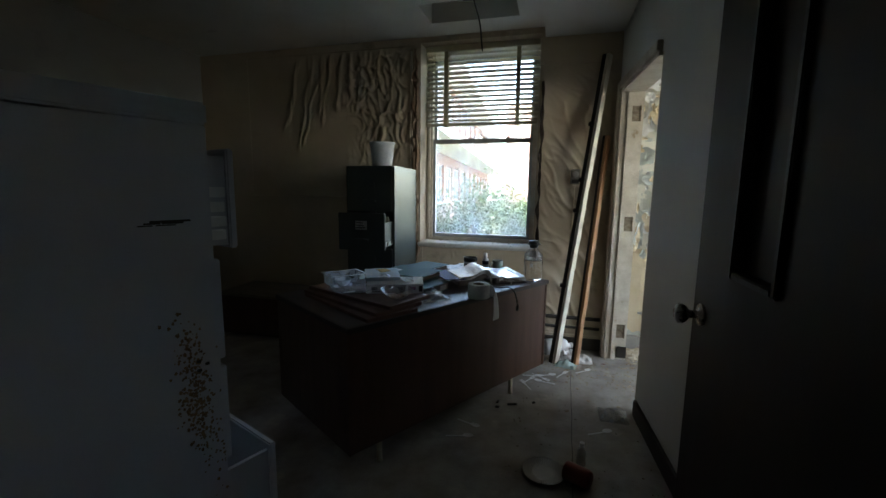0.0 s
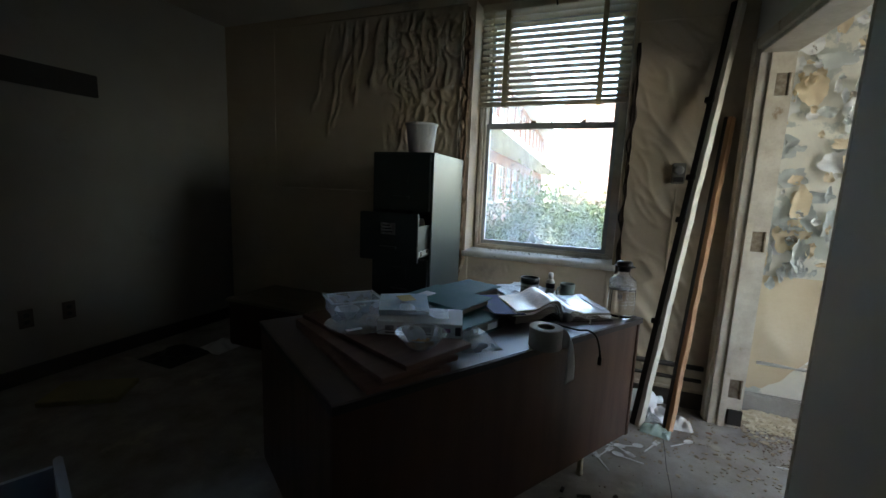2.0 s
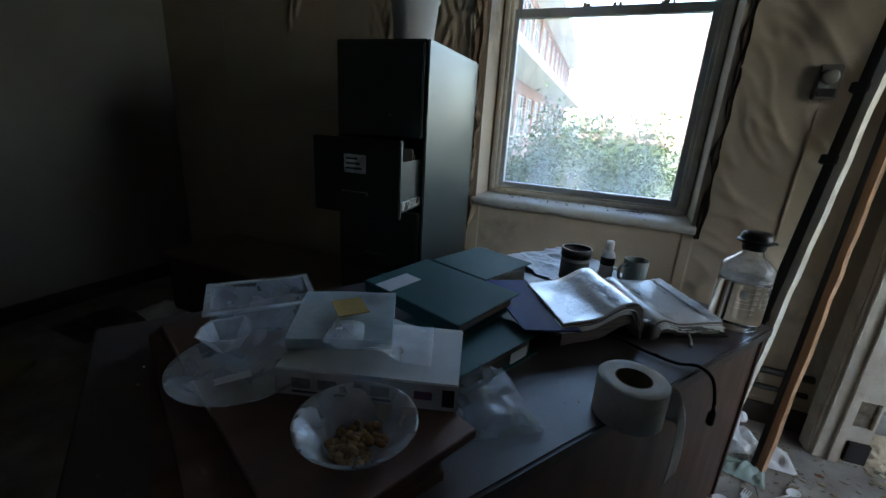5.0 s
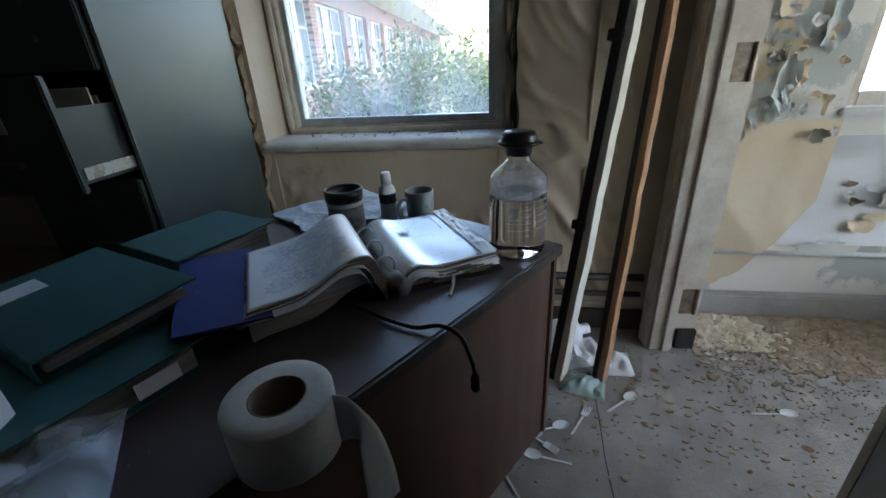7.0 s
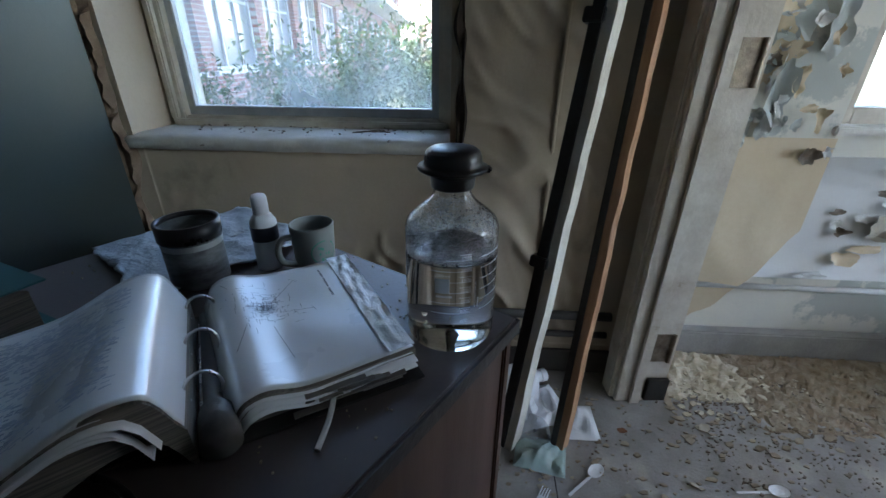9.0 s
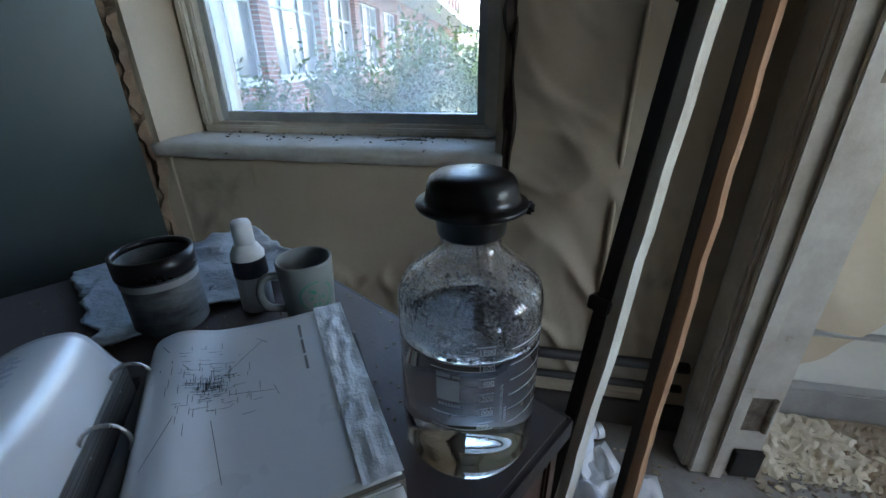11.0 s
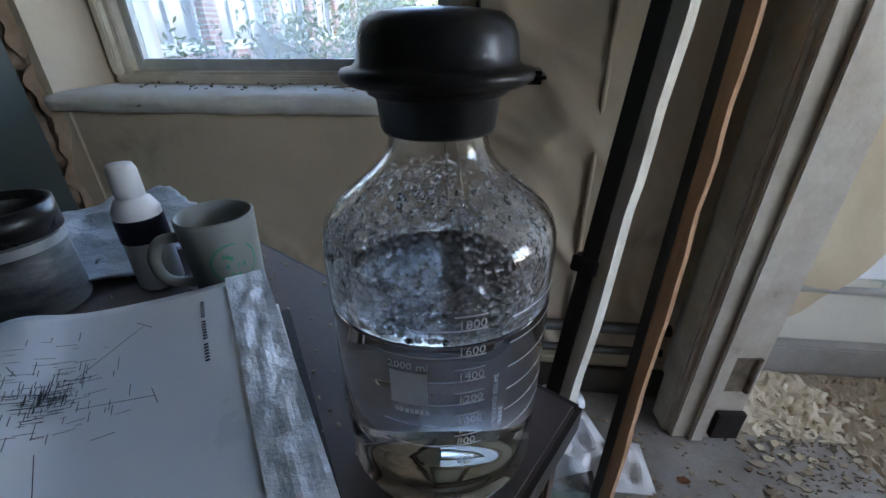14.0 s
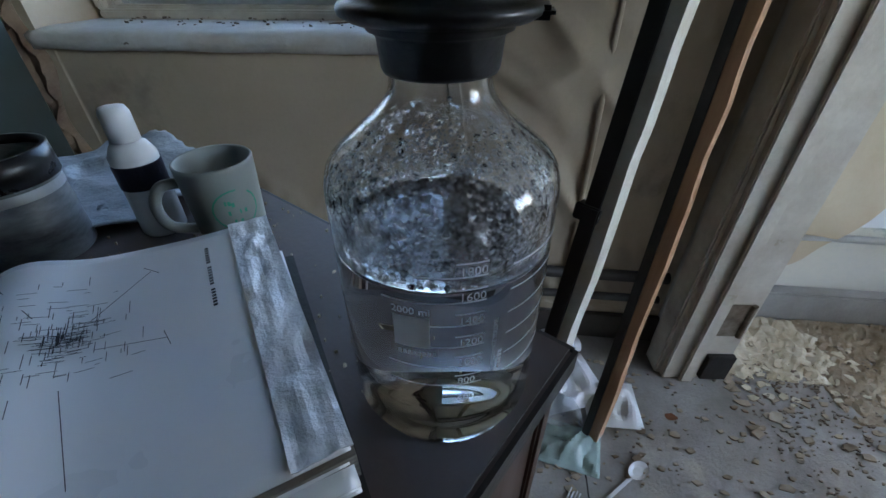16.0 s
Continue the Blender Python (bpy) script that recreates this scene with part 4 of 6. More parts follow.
for z0, z1, out, inside in ((0.06, 0.30, 0.0, 0), (0.32, 0.556, 0.13, 1), (0.58, 0.85, 0.0, 0), (0.87, 1.14, 0.0, 0), (1.165, 1.425, 0.050, 2)):
    d = part("drawer", boxes((-LW + 0.018, -0.012, out, out + 0.02, z0, z1), bevel=0.004), LOCKER, lk, "drawer pulled open" if out else "")
    if out:
        for sx in (-0.034, -LW + 0.022):
            part("drawer_side", boxes((sx, sx + 0.012, -0.3, out - 0.001, z0 + 0.01, z1 - 0.02)), LOCKER, d)
        part("drawer_bottom", boxes((-LW + 0.034, -0.034, -0.3, out - 0.001, z0 + 0.01, z0 + 0.016)), BLACK_MATT, d)
    if inside == 2:
        for k, zz in enumerate((1.19, 1.225, 1.262, 1.30)):
            tagged(part("paper_box", boxes((-0.30, -0.016 + 0.006 * (k % 2), 0.0, 0.042, zz, zz + 0.026), bevel=0.002), WHITE_PLASTIC, None, "", False, LKM @ pose(0.002, 0, 0)), "white carton stacked in the open drawer", "carton", "cartons in the open drawer")
for k in range(3):
    part("bolt", boxes((0, 0.003, -0.06 + 0.02 * (k % 2), -0.05 + 0.02 * (k % 2), 0.86 + 0.012 * k, 0.866 + 0.012 * k)), BLACK_MATT, lk)
rnd = random.Random(9)
bm = bmesh.new()
for k in range(430):
    z = min(max(rnd.gauss(0.80, 0.10), 0.5), 1.02)
    c = -0.035 - 0.14 * (z - 0.60) + 0.02 * noise.noise((z * 6, 0, 0))
    y = min(rnd.gauss(c, 0.020), -0.006)
    r = rnd.uniform(0.0015, 0.0048)
    ring = [bm.verts.new((0.0008 + rnd.uniform(0, 0.0012), y + r * math.cos(a * math.pi / 3) * rnd.uniform(0.6, 1.3), z + r * math.sin(a * math.pi / 3) * rnd.uniform(0.6, 1.6))) for a in range(6)]
    bm.faces.new(ring)
for k in range(6):
    part("scratch", boxes((0.0003, 0.0012, -0.16 + 0.012 * k, -0.13 + 0.016 * k, 1.235 + 0.004 * (k % 3), 1.238 + 0.005 * (k % 3))), BLACK_MATT, lk)
rust = part("rust_patch", bm, RUST, lk, "brown rust blisters")
rust["kind"] = "stuff"

# ---- on the desk ----
BOARD = mat("reddish_board", (0.17, 0.085, 0.06), 0.55, second=(0.11, 0.055, 0.04), scale=3, amount=0.7, fine=60, grain=(1, 7, 7), bump=0.08)
for k, (u, v, turn) in enumerate(((0.104, 0.004, 0), (0.155, 0.008, 4.5), (0.238, 0.010, 9.5))):
    tagged(part("shelf_board", boxes((0, 0.30, 0, 0.66, 0, 0.0175), bevel=0.0015), BOARD, None, "", False, on_desk(u, v, 0.7005 + 0.0182 * k, turn)),
           "reddish-brown shelf board in a fanned stack on the desk", "board", "boards stacked on the desk")
TOPB = 0.7005 + 0.0182 * 3
CLEAR = film_mat("clear_plastic", (0.82, 0.87, 0.94), 0.28, 0.12)
BAG = film_mat("plastic_wrap", (0.75, 0.82, 0.9), 0.28, 0.15)
MILKY = film_mat("milky_plastic", (0.85, 0.88, 0.92), 0.5, 0.25)
CARD = mat("white_card", (0.72, 0.73, 0.74), 0.6, second=(0.6, 0.6, 0.6), scale=6, amount=0.4, bump=0.03)
INK = mat("dark_ink", (0.03, 0.03, 0.04), 0.6)

dish = thing("plastic_dish", on_desk(0.25, 0.385, TOPB), "clear embossed plastic dish on the boards", "dish")
bm = bmesh.new()
lathe(bm, [(0, 0.002), (0.07, 0.002), (0.085, 0.006), (0.118, 0.024), (0.122, 0.025), (0.122, 0.023), (0.086, 0.004), (0.07, 0.0), (0, 0.0)], 64)
part("body", bm, CLEAR, dish, "", True)
part("label", boxes((-0.05, 0.01, -0.02, 0.0, 0.0035, 0.005)), CARD, dish, "small white label")

bowl = thing("plastic_bowl", on_desk(0.355, 0.115, TOPB), "clear plastic bowl holding crumbs of dry food", "bowl")
bm = bmesh.new()
lathe(bm, [(0, 0.002), (0.038, 0.002), (0.05, 0.012), (0.082, 0.052), (0.088, 0.053), (0.088, 0.051), (0.084, 0.05), (0.052, 0.010), (0.039, 0.0), (0, 0.0)], 64)
part("body", bm, CLEAR, bowl, "", True)
CRUMB = mat("dry_crumbs", (0.42, 0.25, 0.11), 0.9, second=(0.2, 0.1, 0.05), scale=40, amount=0.9)
bm = bmesh.new()
rnd = random.Random(2)
for k in range(70):
    r = rnd.uniform(0.003, 0.008)
    q, a = 0.042 * rnd.random() ** 0.6, rnd.uniform(0, 6.28)
    bmesh.ops.create_icosphere(bm, subdivisions=1, radius=r, matrix=pose(q * math.cos(a), q * math.sin(a), 0.006 + r + 0.012 * max(0, 1 - q / 0.035) * rnd.random(), rnd.uniform(0, 90), rnd.uniform(0, 90)))
c = part("crumb_pile", bm, CRUMB, bowl, "brown crumbs")
c["kind"] = "stuff"

tray = thing("clamshell_tray", on_desk(0.215, 0.535, TOPB, -8), "clear plastic food tray with a crumpled cup in it", "tray")
for a in ((0, 0.20, 0, 0.004, 0.002, 0.062), (0, 0.20, 0.146, 0.15, 0.002, 0.062), (0, 0.004, 0.004, 0.146, 0.002, 0.062), (0.196, 0.20, 0.004, 0.146, 0.002, 0.062)):
    part("wall", boxes(a), CLEAR, tray)
part("base", boxes((0.0, 0.2, 0, 0.15, 0, 0.002)), CLEAR, tray)
part("rim", boxes((-0.012, 0.212, -0.012, 0.0, 0.06, 0.064), (-0.012, 0.212, 0.15, 0.162, 0.06, 0.064), (-0.012, 0.0, 0, 0.15, 0.06, 0.064), (0.2, 0.212, 0, 0.15, 0.06, 0.064)), MILKY, tray)
cup = thing("plastic_cup", on_desk(0.235, 0.455, TOPB + 0.026), "crumpled translucent plastic cup standing in the dish", "cup")
bm = bmesh.new()
lathe(bm, [(0, 0), (0.024, 0), (0.026, 0.003), (0.05, 0.036), (0.053, 0.037), (0.048, 0.036), (0.022, 0.004), (0, 0.003)], 9)
for vtx in bm.verts:
    vtx.co += Vector((noise.noise(vtx.co * 40), noise.noise(vtx.co * 40 + Vector((5, 0, 0))), 0)) * 0.012
part("body", bm, MILKY, cup)

carton = thing("carton", on_desk(0.285, 0.300, TOPB, -39), "flat white carton with a row of printed pictures", "carton")
part("box", boxes((0, 0.31, 0, 0.19, 0, 0.052), bevel=0.002), CARD, carton)
for k in range(4):
    part("picture", boxes((0.03 + 0.045 * k, 0.062 + 0.045 * k, -0.0012, -0.0002, 0.017, 0.036)), mat("grey_print", (0.16, 0.17, 0.2), 0.6, second=(0.4, 0.4, 0.42), scale=60, amount=0.9), carton)
part("picture", boxes((0.238, 0.268, -0.0012, -0.0002, 0.02, 0.035)), mat("red_blue_print", (0.35, 0.08, 0.12), 0.6, second=(0.08, 0.1, 0.3), scale=50, amount=1.0), carton)
part("end_mark", boxes((0.285, 0.305, -0.0012, -0.0002, 0.01, 0.042)), INK, carton)
part("writing", boxes((0.03, 0.2, -0.0012, -0.0002, 0.008, 0.012)), INK, carton)
packet = thing("blister_packet", on_desk(0.315, 0.345, TOPB + 0.0535, -30), "blue and white packet under clear film on the carton", "packet")
PACK = mat("pale_blue_print", (0.45, 0.58, 0.66), 0.4, second=(0.72, 0.75, 0.77), scale=14, amount=1.0)
bm = bmesh.new()
sheet(bm, 0.19, 0.17, 14, 12, lambda x, y: 0.022 + 0.06 * (y / 0.17) * 0.3 + 0.004 * noise.noise((x * 20, y * 20, 1)), 0.02)
part("body", bm, PACK, packet)
part("card", boxes((0.09, 0.15, 0.04, 0.10, 0.038, 0.040)), mat("yellow_card", (0.55, 0.38, 0.12), 0.6), packet, "yellow card", False, pose(0.02, -0.02, -0.002, 6, 0, 24))
bm = bmesh.new()
sheet(bm, 0.19, 0.14, 26, 16, lambda x, y: 0.03 + 0.014 * noise.noise((x * 16, y * 16, 4)) - 0.02 * (x / 0.19), 0.001)
part("film", bm, BAG, packet, "clear plastic film", True, pose(0.07, -0.03, 0.004, 0, 4, -6))
wrap = thing("plastic_bag", on_desk(0.52, 0.09, 0.703, -20), "crumpled clear plastic bag beside the carton", "bag")
bm = bmesh.new()
sheet(bm, 0.16, 0.24, 22, 30, lambda x, y: 0.006 + 0.05 * math.sin(math.pi * x / 0.16) ** 0.7 * math.sin(math.pi * y / 0.24) ** 0.7 * (0.7 + 0.6 * noise.noise((x * 22, y * 22, 2))), 0.002)
part("film", bm, BAG, wrap, "", False)

# roll of labels
PAPER = mat("white_label_paper", (0.62, 0.62, 0.61), 0.65, second=(0.5, 0.5, 0.49), scale=9, amount=0.5, bump=0.04)
ROLLED = mat("rolled_paper_edge", (0.55, 0.53, 0.50), 0.75, second=(0.42, 0.40, 0.37), scale=30, amount=0.5, bump=0.1)
roll = thing("label_roll", on_desk(0.8542, -0.0052) @ Matrix.Scale(0.9, 4), "large roll of white labels with its tail hanging over the desk", "roll")
bm = bmesh.new()
RH = 0.088
lathe(bm, [(0.037, 0.0), (0.069, 0.0), (0.0705, 0.002), (0.0705, RH - 0.002), (0.069, RH), (0.055, RH + 0.001), (0.037, RH)], 64)
part("paper", bm, ROLLED, roll, "", True)
bm = bmesh.new()
lathe(bm, [(0.0345, 0.001), (0.0368, 0.001), (0.0368, RH + 0.0005), (0.0345, RH + 0.0005)], 48, True)
part("core", bm, mat("brown_card_core", (0.20, 0.15, 0.10), 0.8), roll, "brown card core", True)
bm = bmesh.new()
low_pts = smooth_path([(0.045, -0.054, 0.003), (0.062, -0.068, 0.002), (0.056, -0.079, -0.002), (0.052, -0.084, -0.05), (0.050, -0.086, -0.10), (0.048, -0.084, -0.150)], 6)
up_pts = smooth_path([(0.045, -0.054, RH - 0.002), (0.060, -0.064, RH - 0.012), (0.076, -0.074, 0.045), (0.092, -0.08, 0.0), (0.104, -0.084, -0.075), (0.110, -0.082, -0.145)], 6)
rows__ = [[bm.verts.new(a.lerp(b, t / 6)) for t in range(7)] for a, b in zip(low_pts, up_pts)]
for a, b in zip(rows__, rows__[1:]):
    for k in range(6):
        bm.faces.new((a[k], a[k + 1], b[k + 1], b[k]))
tail = part("tail", bm, PAPER, roll, "strip of blank labels", True)
for t0 in (0.62, 0.80):
    k0 = int(t0 * (len(low_pts) - 1))
    bm = bmesh.new()
    a, b = low_pts[k0], up_pts[k0]
    off = Vector((0, -0.0008, 0))
    bm.faces.new([bm.verts.new(p + off) for p in (a, b, b - Vector((0, 0, 0.002)), a - Vector((0, 0, 0.002)))])
    part("seam", bm, CARD, tail, "gap between two labels")
tail.modifiers.new("thickness", 'SOLIDIFY').thickness = 0.0006

# binders and folders
GREEN = mat("dark_green_cloth", (0.027, 0.101, 0.101), 0.62, second=(0.03, 0.095, 0.092), scale=6, amount=0.6, fine=200, bump=0.08, spec=0.3, stain=(0.18, 0.23, 0.24), stain_scale=30, stain_at=0.70, stain_width=0.06)
BLUE = mat("blue_folder", (0.024, 0.038, 0.15), 0.7, spec=0.25, second=(0.03, 0.05, 0.18), scale=5, amount=0.5, fine=150, bump=0.05)
PAGES = mat("page_stack", (0.30, 0.27, 0.23), 0.6, second=(0.08, 0.075, 0.07), scale=5, amount=1.0, grain=(0.6, 0.6, 90))


def binder(m, w, l, h, label, tilt_label=None):
    ob = thing("ring_binder", m, label, "binder", "binders on the desk")
    part("cover", boxes((0, w, 0, l, h - 0.003, h), bevel=0.001), GREEN, ob)
    part("cover", boxes((0, w, 0, l, 0, 0.003), bevel=0.001), GREEN, ob)
    part("spine", boxes((-0.003, 0, 0, l, 0, h), bevel=0.001), GREEN, ob)
    part("page_block", boxes((0.01, w - 0.02, 0.012, l - 0.012, 0.0035, h - 0.012), bevel=0.002), PAGES, ob)
    if tilt_label:
        part("label", boxes(tilt_label), CARD, ob, "torn white paper label")
    return ob


binder(on_desk(0.585, 0.185, 0.7005, 10), 0.28, 0.25, 0.052, "dark green ring binder lying flat at the bottom of the pile", (0.17, 0.23, -0.0015, -0.0005, 0.014, 0.040))
binder(on_desk(0.675, 0.300, 0.754, 12.6, 0, -3), 0.235, 0.345, 0.034, "dark green ring binder slid on top of another", (0.0, 0.11, 0.24, 0.30, 0.0345, 0.0355))
binder(on_desk(0.915, 0.50, 0.7005, 12), 0.245, 0.225, 0.082, "dark green dusty ring binder behind the open one")
bm = bmesh.new()
top_ = [Vector(p) for p in ((0.818, 0.245, 0.768), (0.948, 0.185, 0.762), (1.055, 0.479, 0.766), (0.925, 0.519, 0.774))]
va = [bm.verts.new(p) for p in top_]
vb = [bm.verts.new(p - Vector((0, 0, 0.004))) for p in top_]
bm.faces.new(va)
bm.faces.new(vb[::-1])
for k in range(4):
    bm.faces.new((va[k], vb[k], vb[(k + 1) % 4], va[(k + 1) % 4]))
tagged(part("blue_folder", bm, BLUE, None, "", False, DESK_M), "plain blue folder wedged between the binders", "folder")

# open binder with pages in clear sleeves
SLEEVE = mat("sleeved_page", (0.84, 0.86, 0.88), 0.3, second=(0.78, 0.80, 0.83), scale=4, amount=0.4, fine=40, bump=0.08, bump_scale=9, spec=0.6)
SLEEVE.node_tree.nodes["Principled BSDF"].inputs["Coat Weight"].default_value = 1.0
SLEEVE.node_tree.nodes["Principled BSDF"].inputs["Coat Roughness"].default_value = 0.16
SHINY = mat("wrinkled_clear_edge", (0.80, 0.83, 0.87), 0.12, second=(0.66, 0.70, 0.76), scale=45, amount=0.7, bump=0.5, bump_scale=45, spec=0.9)
ob_m = on_desk(1.1754, 0.1532, 0.7005, -25.5)
book = thing("open_binder", ob_m, "open ring binder with plans in glossy plastic sleeves", "binder")


def left_top(x, y):
    d = 0.245 - x
    return 0.078 + 0.030 * math.exp(-((d - 0.05) / 0.06) ** 2) - 0.045 * math.exp(-(d / 0.014) ** 2) - 0.010 * (d / 0.245) + 0.003 * noise.noise((x * 14, y * 10, 0))


def right_top(x, y):
    return 0.034 + 0.075 * y + 0.012 * math.exp(-((x - 0.045) / 0.03) ** 2) - 0.03 * math.exp(-(x / 0.012) ** 2) + 0.004 * noise.noise((x * 12, y * 9, 3))


PL = 0.265
LEAN = -0.18


def lean_left(bm_):
    """The left leaves have slid towards the near end."""
    for vtx in bm_.verts:
        vtx.co.y += LEAN * (0.245 - vtx.co.x)
    return bm_


RIGHT = pose(0.012, 0, 0, 0, 0, 3)
for w, fn, mm, turn, thick in ((0.245, left_top, pose(-0.260, -0.012, 0), True, 0.052), (0.232, right_top, RIGHT, False, 0.024)):
    bm = bmesh.new()
    sheet(bm, w, PL, 40, 30, lambda x, y: fn(x, y) - 0.0025, thick)
    part("page_block", lean_left(bm) if turn else bm, PAGES, book, "thick stack of sleeved pages", False, mm)
    bm = bmesh.new()
    sheet(bm, w - 0.004, PL - 0.006, 40, 30, lambda x, y: fn(x + 0.002, y + 0.003), 0.0012)
    part("top_page", lean_left(bm) if turn else bm, SLEEVE, book, "page in a glossy plastic sleeve", True, mm @ pose(0.002, 0.003, 0.0005))
    # sleeves standing out of the stack, one below the other
    for k in range(4):
        bm = bmesh.new()
        drop_ = 0.006 + 0.0052 * k
        sheet(bm, w - 0.012, PL - 0.02, 24, 18, lambda x, y: fn(x + 0.006, y) - drop_ + 0.0015 * noise.noise((x * 30, y * 30, k)), 0.0008)
        off = (-0.010 - 0.004 * k + 0.005 * (k % 2)) if turn else (0.007 + 0.002 * (k % 2))
        part("sleeve", lean_left(bm) if turn else bm, SLEEVE, book, "", True, mm @ pose(off, -0.006 - 0.004 * (k % 3), 0, 0, 0, (1.2, -0.8, 0.5, -1.6)[k]))
bm = bmesh.new()
sheet(bm, 0.036, 0.26, 10, 60, lambda x, y: 0.0365 + 0.075 * y + 0.003 * noise.noise((x * 90, y * 50, 7)), 0.001)
part("sleeve_edge", bm, SHINY, book, "wrinkled clear edge of the sleeve", False, RIGHT @ pose(0.196, 0.003, 0.002))
part("cover", boxes((-0.24, -0.02, 0.02, 0.285, 0.0, 0.004), (0.02, 0.245, -0.012, 0.275, 0.0, 0.004), bevel=0.001), BLACK_MATT, book, "black cover")
part("cover_edge", boxes((-0.02, 0.02, -0.008, 0.275, 0.0, 0.003)), BLACK_MATT, book)
bm = bmesh.new()
tube(bm, [(0.010, -0.022, 0.024), (0.008, 0.02, 0.023), (0.004, 0.05, 0.016), (0, 0.25, 0.014)], [0.021, 0.020, 0.011, 0.009], 20)
part("spine_roll", bm, mat("dark_grey_plastic", (0.05, 0.05, 0.05), 0.5, second=(0.12, 0.11, 0.10), scale=14, amount=0.8), book, "curled dark end of the binder spine", True)
part("page_support", boxes((-0.22, -0.03, 0.10, 0.255, 0.0042, 0.028), (0.03, 0.22, 0.01, 0.255, 0.0042, 0.010)), PAGES, book)
bm = bmesh.new()
rnd = random.Random(6)
for k in range(14):
    x, y = rnd.uniform(0.04, 0.2), rnd.uniform(-0.012, -0.004)
    box(bm, x, x + rnd.uniform(0.02, 0.06), y, y + 0.01, 0.008 + 0.0014 * k, 0.009 + 0.0014 * k)
part("ragged_edges", bm, PAGES, book, "ragged page edges")
bm = bmesh.new()
tube(bm, smooth_path([(0.13, 0.0, 0.012), (0.115, -0.03, 0.008), (0.095, -0.058, 0.003)], 6), 0.0035, 6)
part("torn_strip", bm, PAPER, book, "torn strip of paper sticking out")
part("ring_bar", boxes((-0.012, 0.012, 0.02, 0.25, 0.004, 0.010), bevel=0.002), CHROME, book)
for y in (0.045, 0.132, 0.22):
    bm = bmesh.new()
    tube(bm, [(0.019 * math.cos(a), 0, 0.046 + 0.022 * math.sin(a)) for a in np.linspace(-0.6, math.pi + 0.6, 18)], 0.002, 8)
    part("ring", bm, CHROME, book, "metal ring", True, pose(0, y, 0))
# the plan drawn on the right page, and faint print on the left one
bm = bmesh.new()
rnd = random.Random(12)
def pageline(bm, x0, y0, x1, y1, w, fn, lift=0.0018):
    d = Vector((x1 - x0, y1 - y0))
    nrm = Vector((-d.y, d.x)).normalized() * w / 2
    bm.faces.new([bm.verts.new((px, py, fn(px, py) + lift)) for px, py in ((x0 + nrm.x, y0 + nrm.y), (x0 - nrm.x, y0 - nrm.y), (x1 - nrm.x, y1 - nrm.y), (x1 + nrm.x, y1 + nrm.y))])
for k in range(230):
    a = rnd.random() * 6.28
    q = abs(rnd.gauss(0, 0.022))
    x, y = 0.075 + q * math.cos(a) * 0.9, 0.165 + q * math.sin(a) * 1.3
    l = rnd.uniform(0.003, 0.014)
    if rnd.random() < 0.5:
        pageline(bm, x, y, x + l, y, 0.00045, right_top)
    else:
        pageline(bm, x, y, x, y + l, 0.00045, right_top)
for x0, y0, x1, y1 in ((0.06, 0.19, 0.03, 0.24), (0.09, 0.18, 0.13, 0.225), (0.095, 0.15, 0.14, 0.14), (0.05, 0.13, 0.03, 0.08), (0.08, 0.12, 0.09, 0.05), (0.125, 0.232, 0.136, 0.22), (0.138, 0.148, 0.142, 0.132)):
    pageline(bm, x0, y0, x1, y1, 0.0005, right_top)
plan = part("plan_drawing", bm, INK, book, "fine printed plan", False, RIGHT @ pose(0, 0, 0.0012))
bm = bmesh.new()
for k in range(20):
    pageline(bm, 0.168, 0.236 - k * 0.0036 - 0.004 * (k // 7), 0.1684, 0.2336 - k * 0.0036 - 0.004 * (k // 7), 0.0032, right_top)
part("writing", bm, INK, book, "line of small print", False, RIGHT @ pose(0.006, 0, 0.0012))
FAINT = mat("faint_ink", (0.50, 0.55, 0.64), 0.3)
bm = bmesh.new()
for k in range(1900):
    x, y = rnd.uniform(0.03, 0.19), rnd.uniform(0.03, 0.235)
    if noise.noise((x * 25, y * 18, 2)) > rnd.uniform(-0.45, 0.3):
        pageline(bm, x, y, x + rnd.uniform(0.002, 0.010), y + rnd.uniform(-0.003, 0.003), rnd.uniform(0.0008, 0.003), left_top)
part("faint_print", lean_left(bm), FAINT, book, "faint grey print", False, pose(-0.260, -0.012, 0.0014))["kind"] = "stuff"

# black flex with its plug
bm = bmesh.new()
tube(bm, smooth_path([(1.02, 0.30, 0.706), (1.09, 0.20, 0.706), (1.10, 0.10, 0.708), (1.115, 0.035, 0.708), (1.14, 0.0, 0.712), (1.160, -0.028, 0.69), (1.172, -0.04, 0.64), (1.18, -0.042, 0.60)], 8), 0.0042)
flex = tagged(part("power_cord", bm, BLACK, None, "", True, DESK_M), "black power cord trailing over the desk edge", "cord")
bm = bmesh.new()
lathe(bm, [(0, 0), (0.008, 0), (0.010, 0.006), (0.009, 0.03), (0.005, 0.04), (0, 0.04)], 16)
part("plug", bm, BLACK, flex, "", True, pose(1.181, -0.042, 0.563))

# can, dropper bottle, mug
can = thing("coffee_tin", on_desk(1.350, 0.531, 0.7), "open black and grey tin with a worn label", "tin")
bm = bmesh.new()
lathe(bm, [(0, 0), (0.047, 0), (0.049, 0.003), (0.049, 0.108), (0.0465, 0.108), (0.046, 0.006), (0, 0.006)], 48)
part("body", bm, mat("worn_dark_label", (0.05, 0.055, 0.06), 0.45, second=(0.25, 0.27, 0.28), scale=12, amount=0.8, grain=(1, 1, 3)), can, "", True)
bm = bmesh.new()
lathe(bm, [(0.0495, 0.088), (0.052, 0.088), (0.052, 0.118), (0.0465, 0.118), (0.0465, 0.109), (0.0495, 0.109)], 48, True)
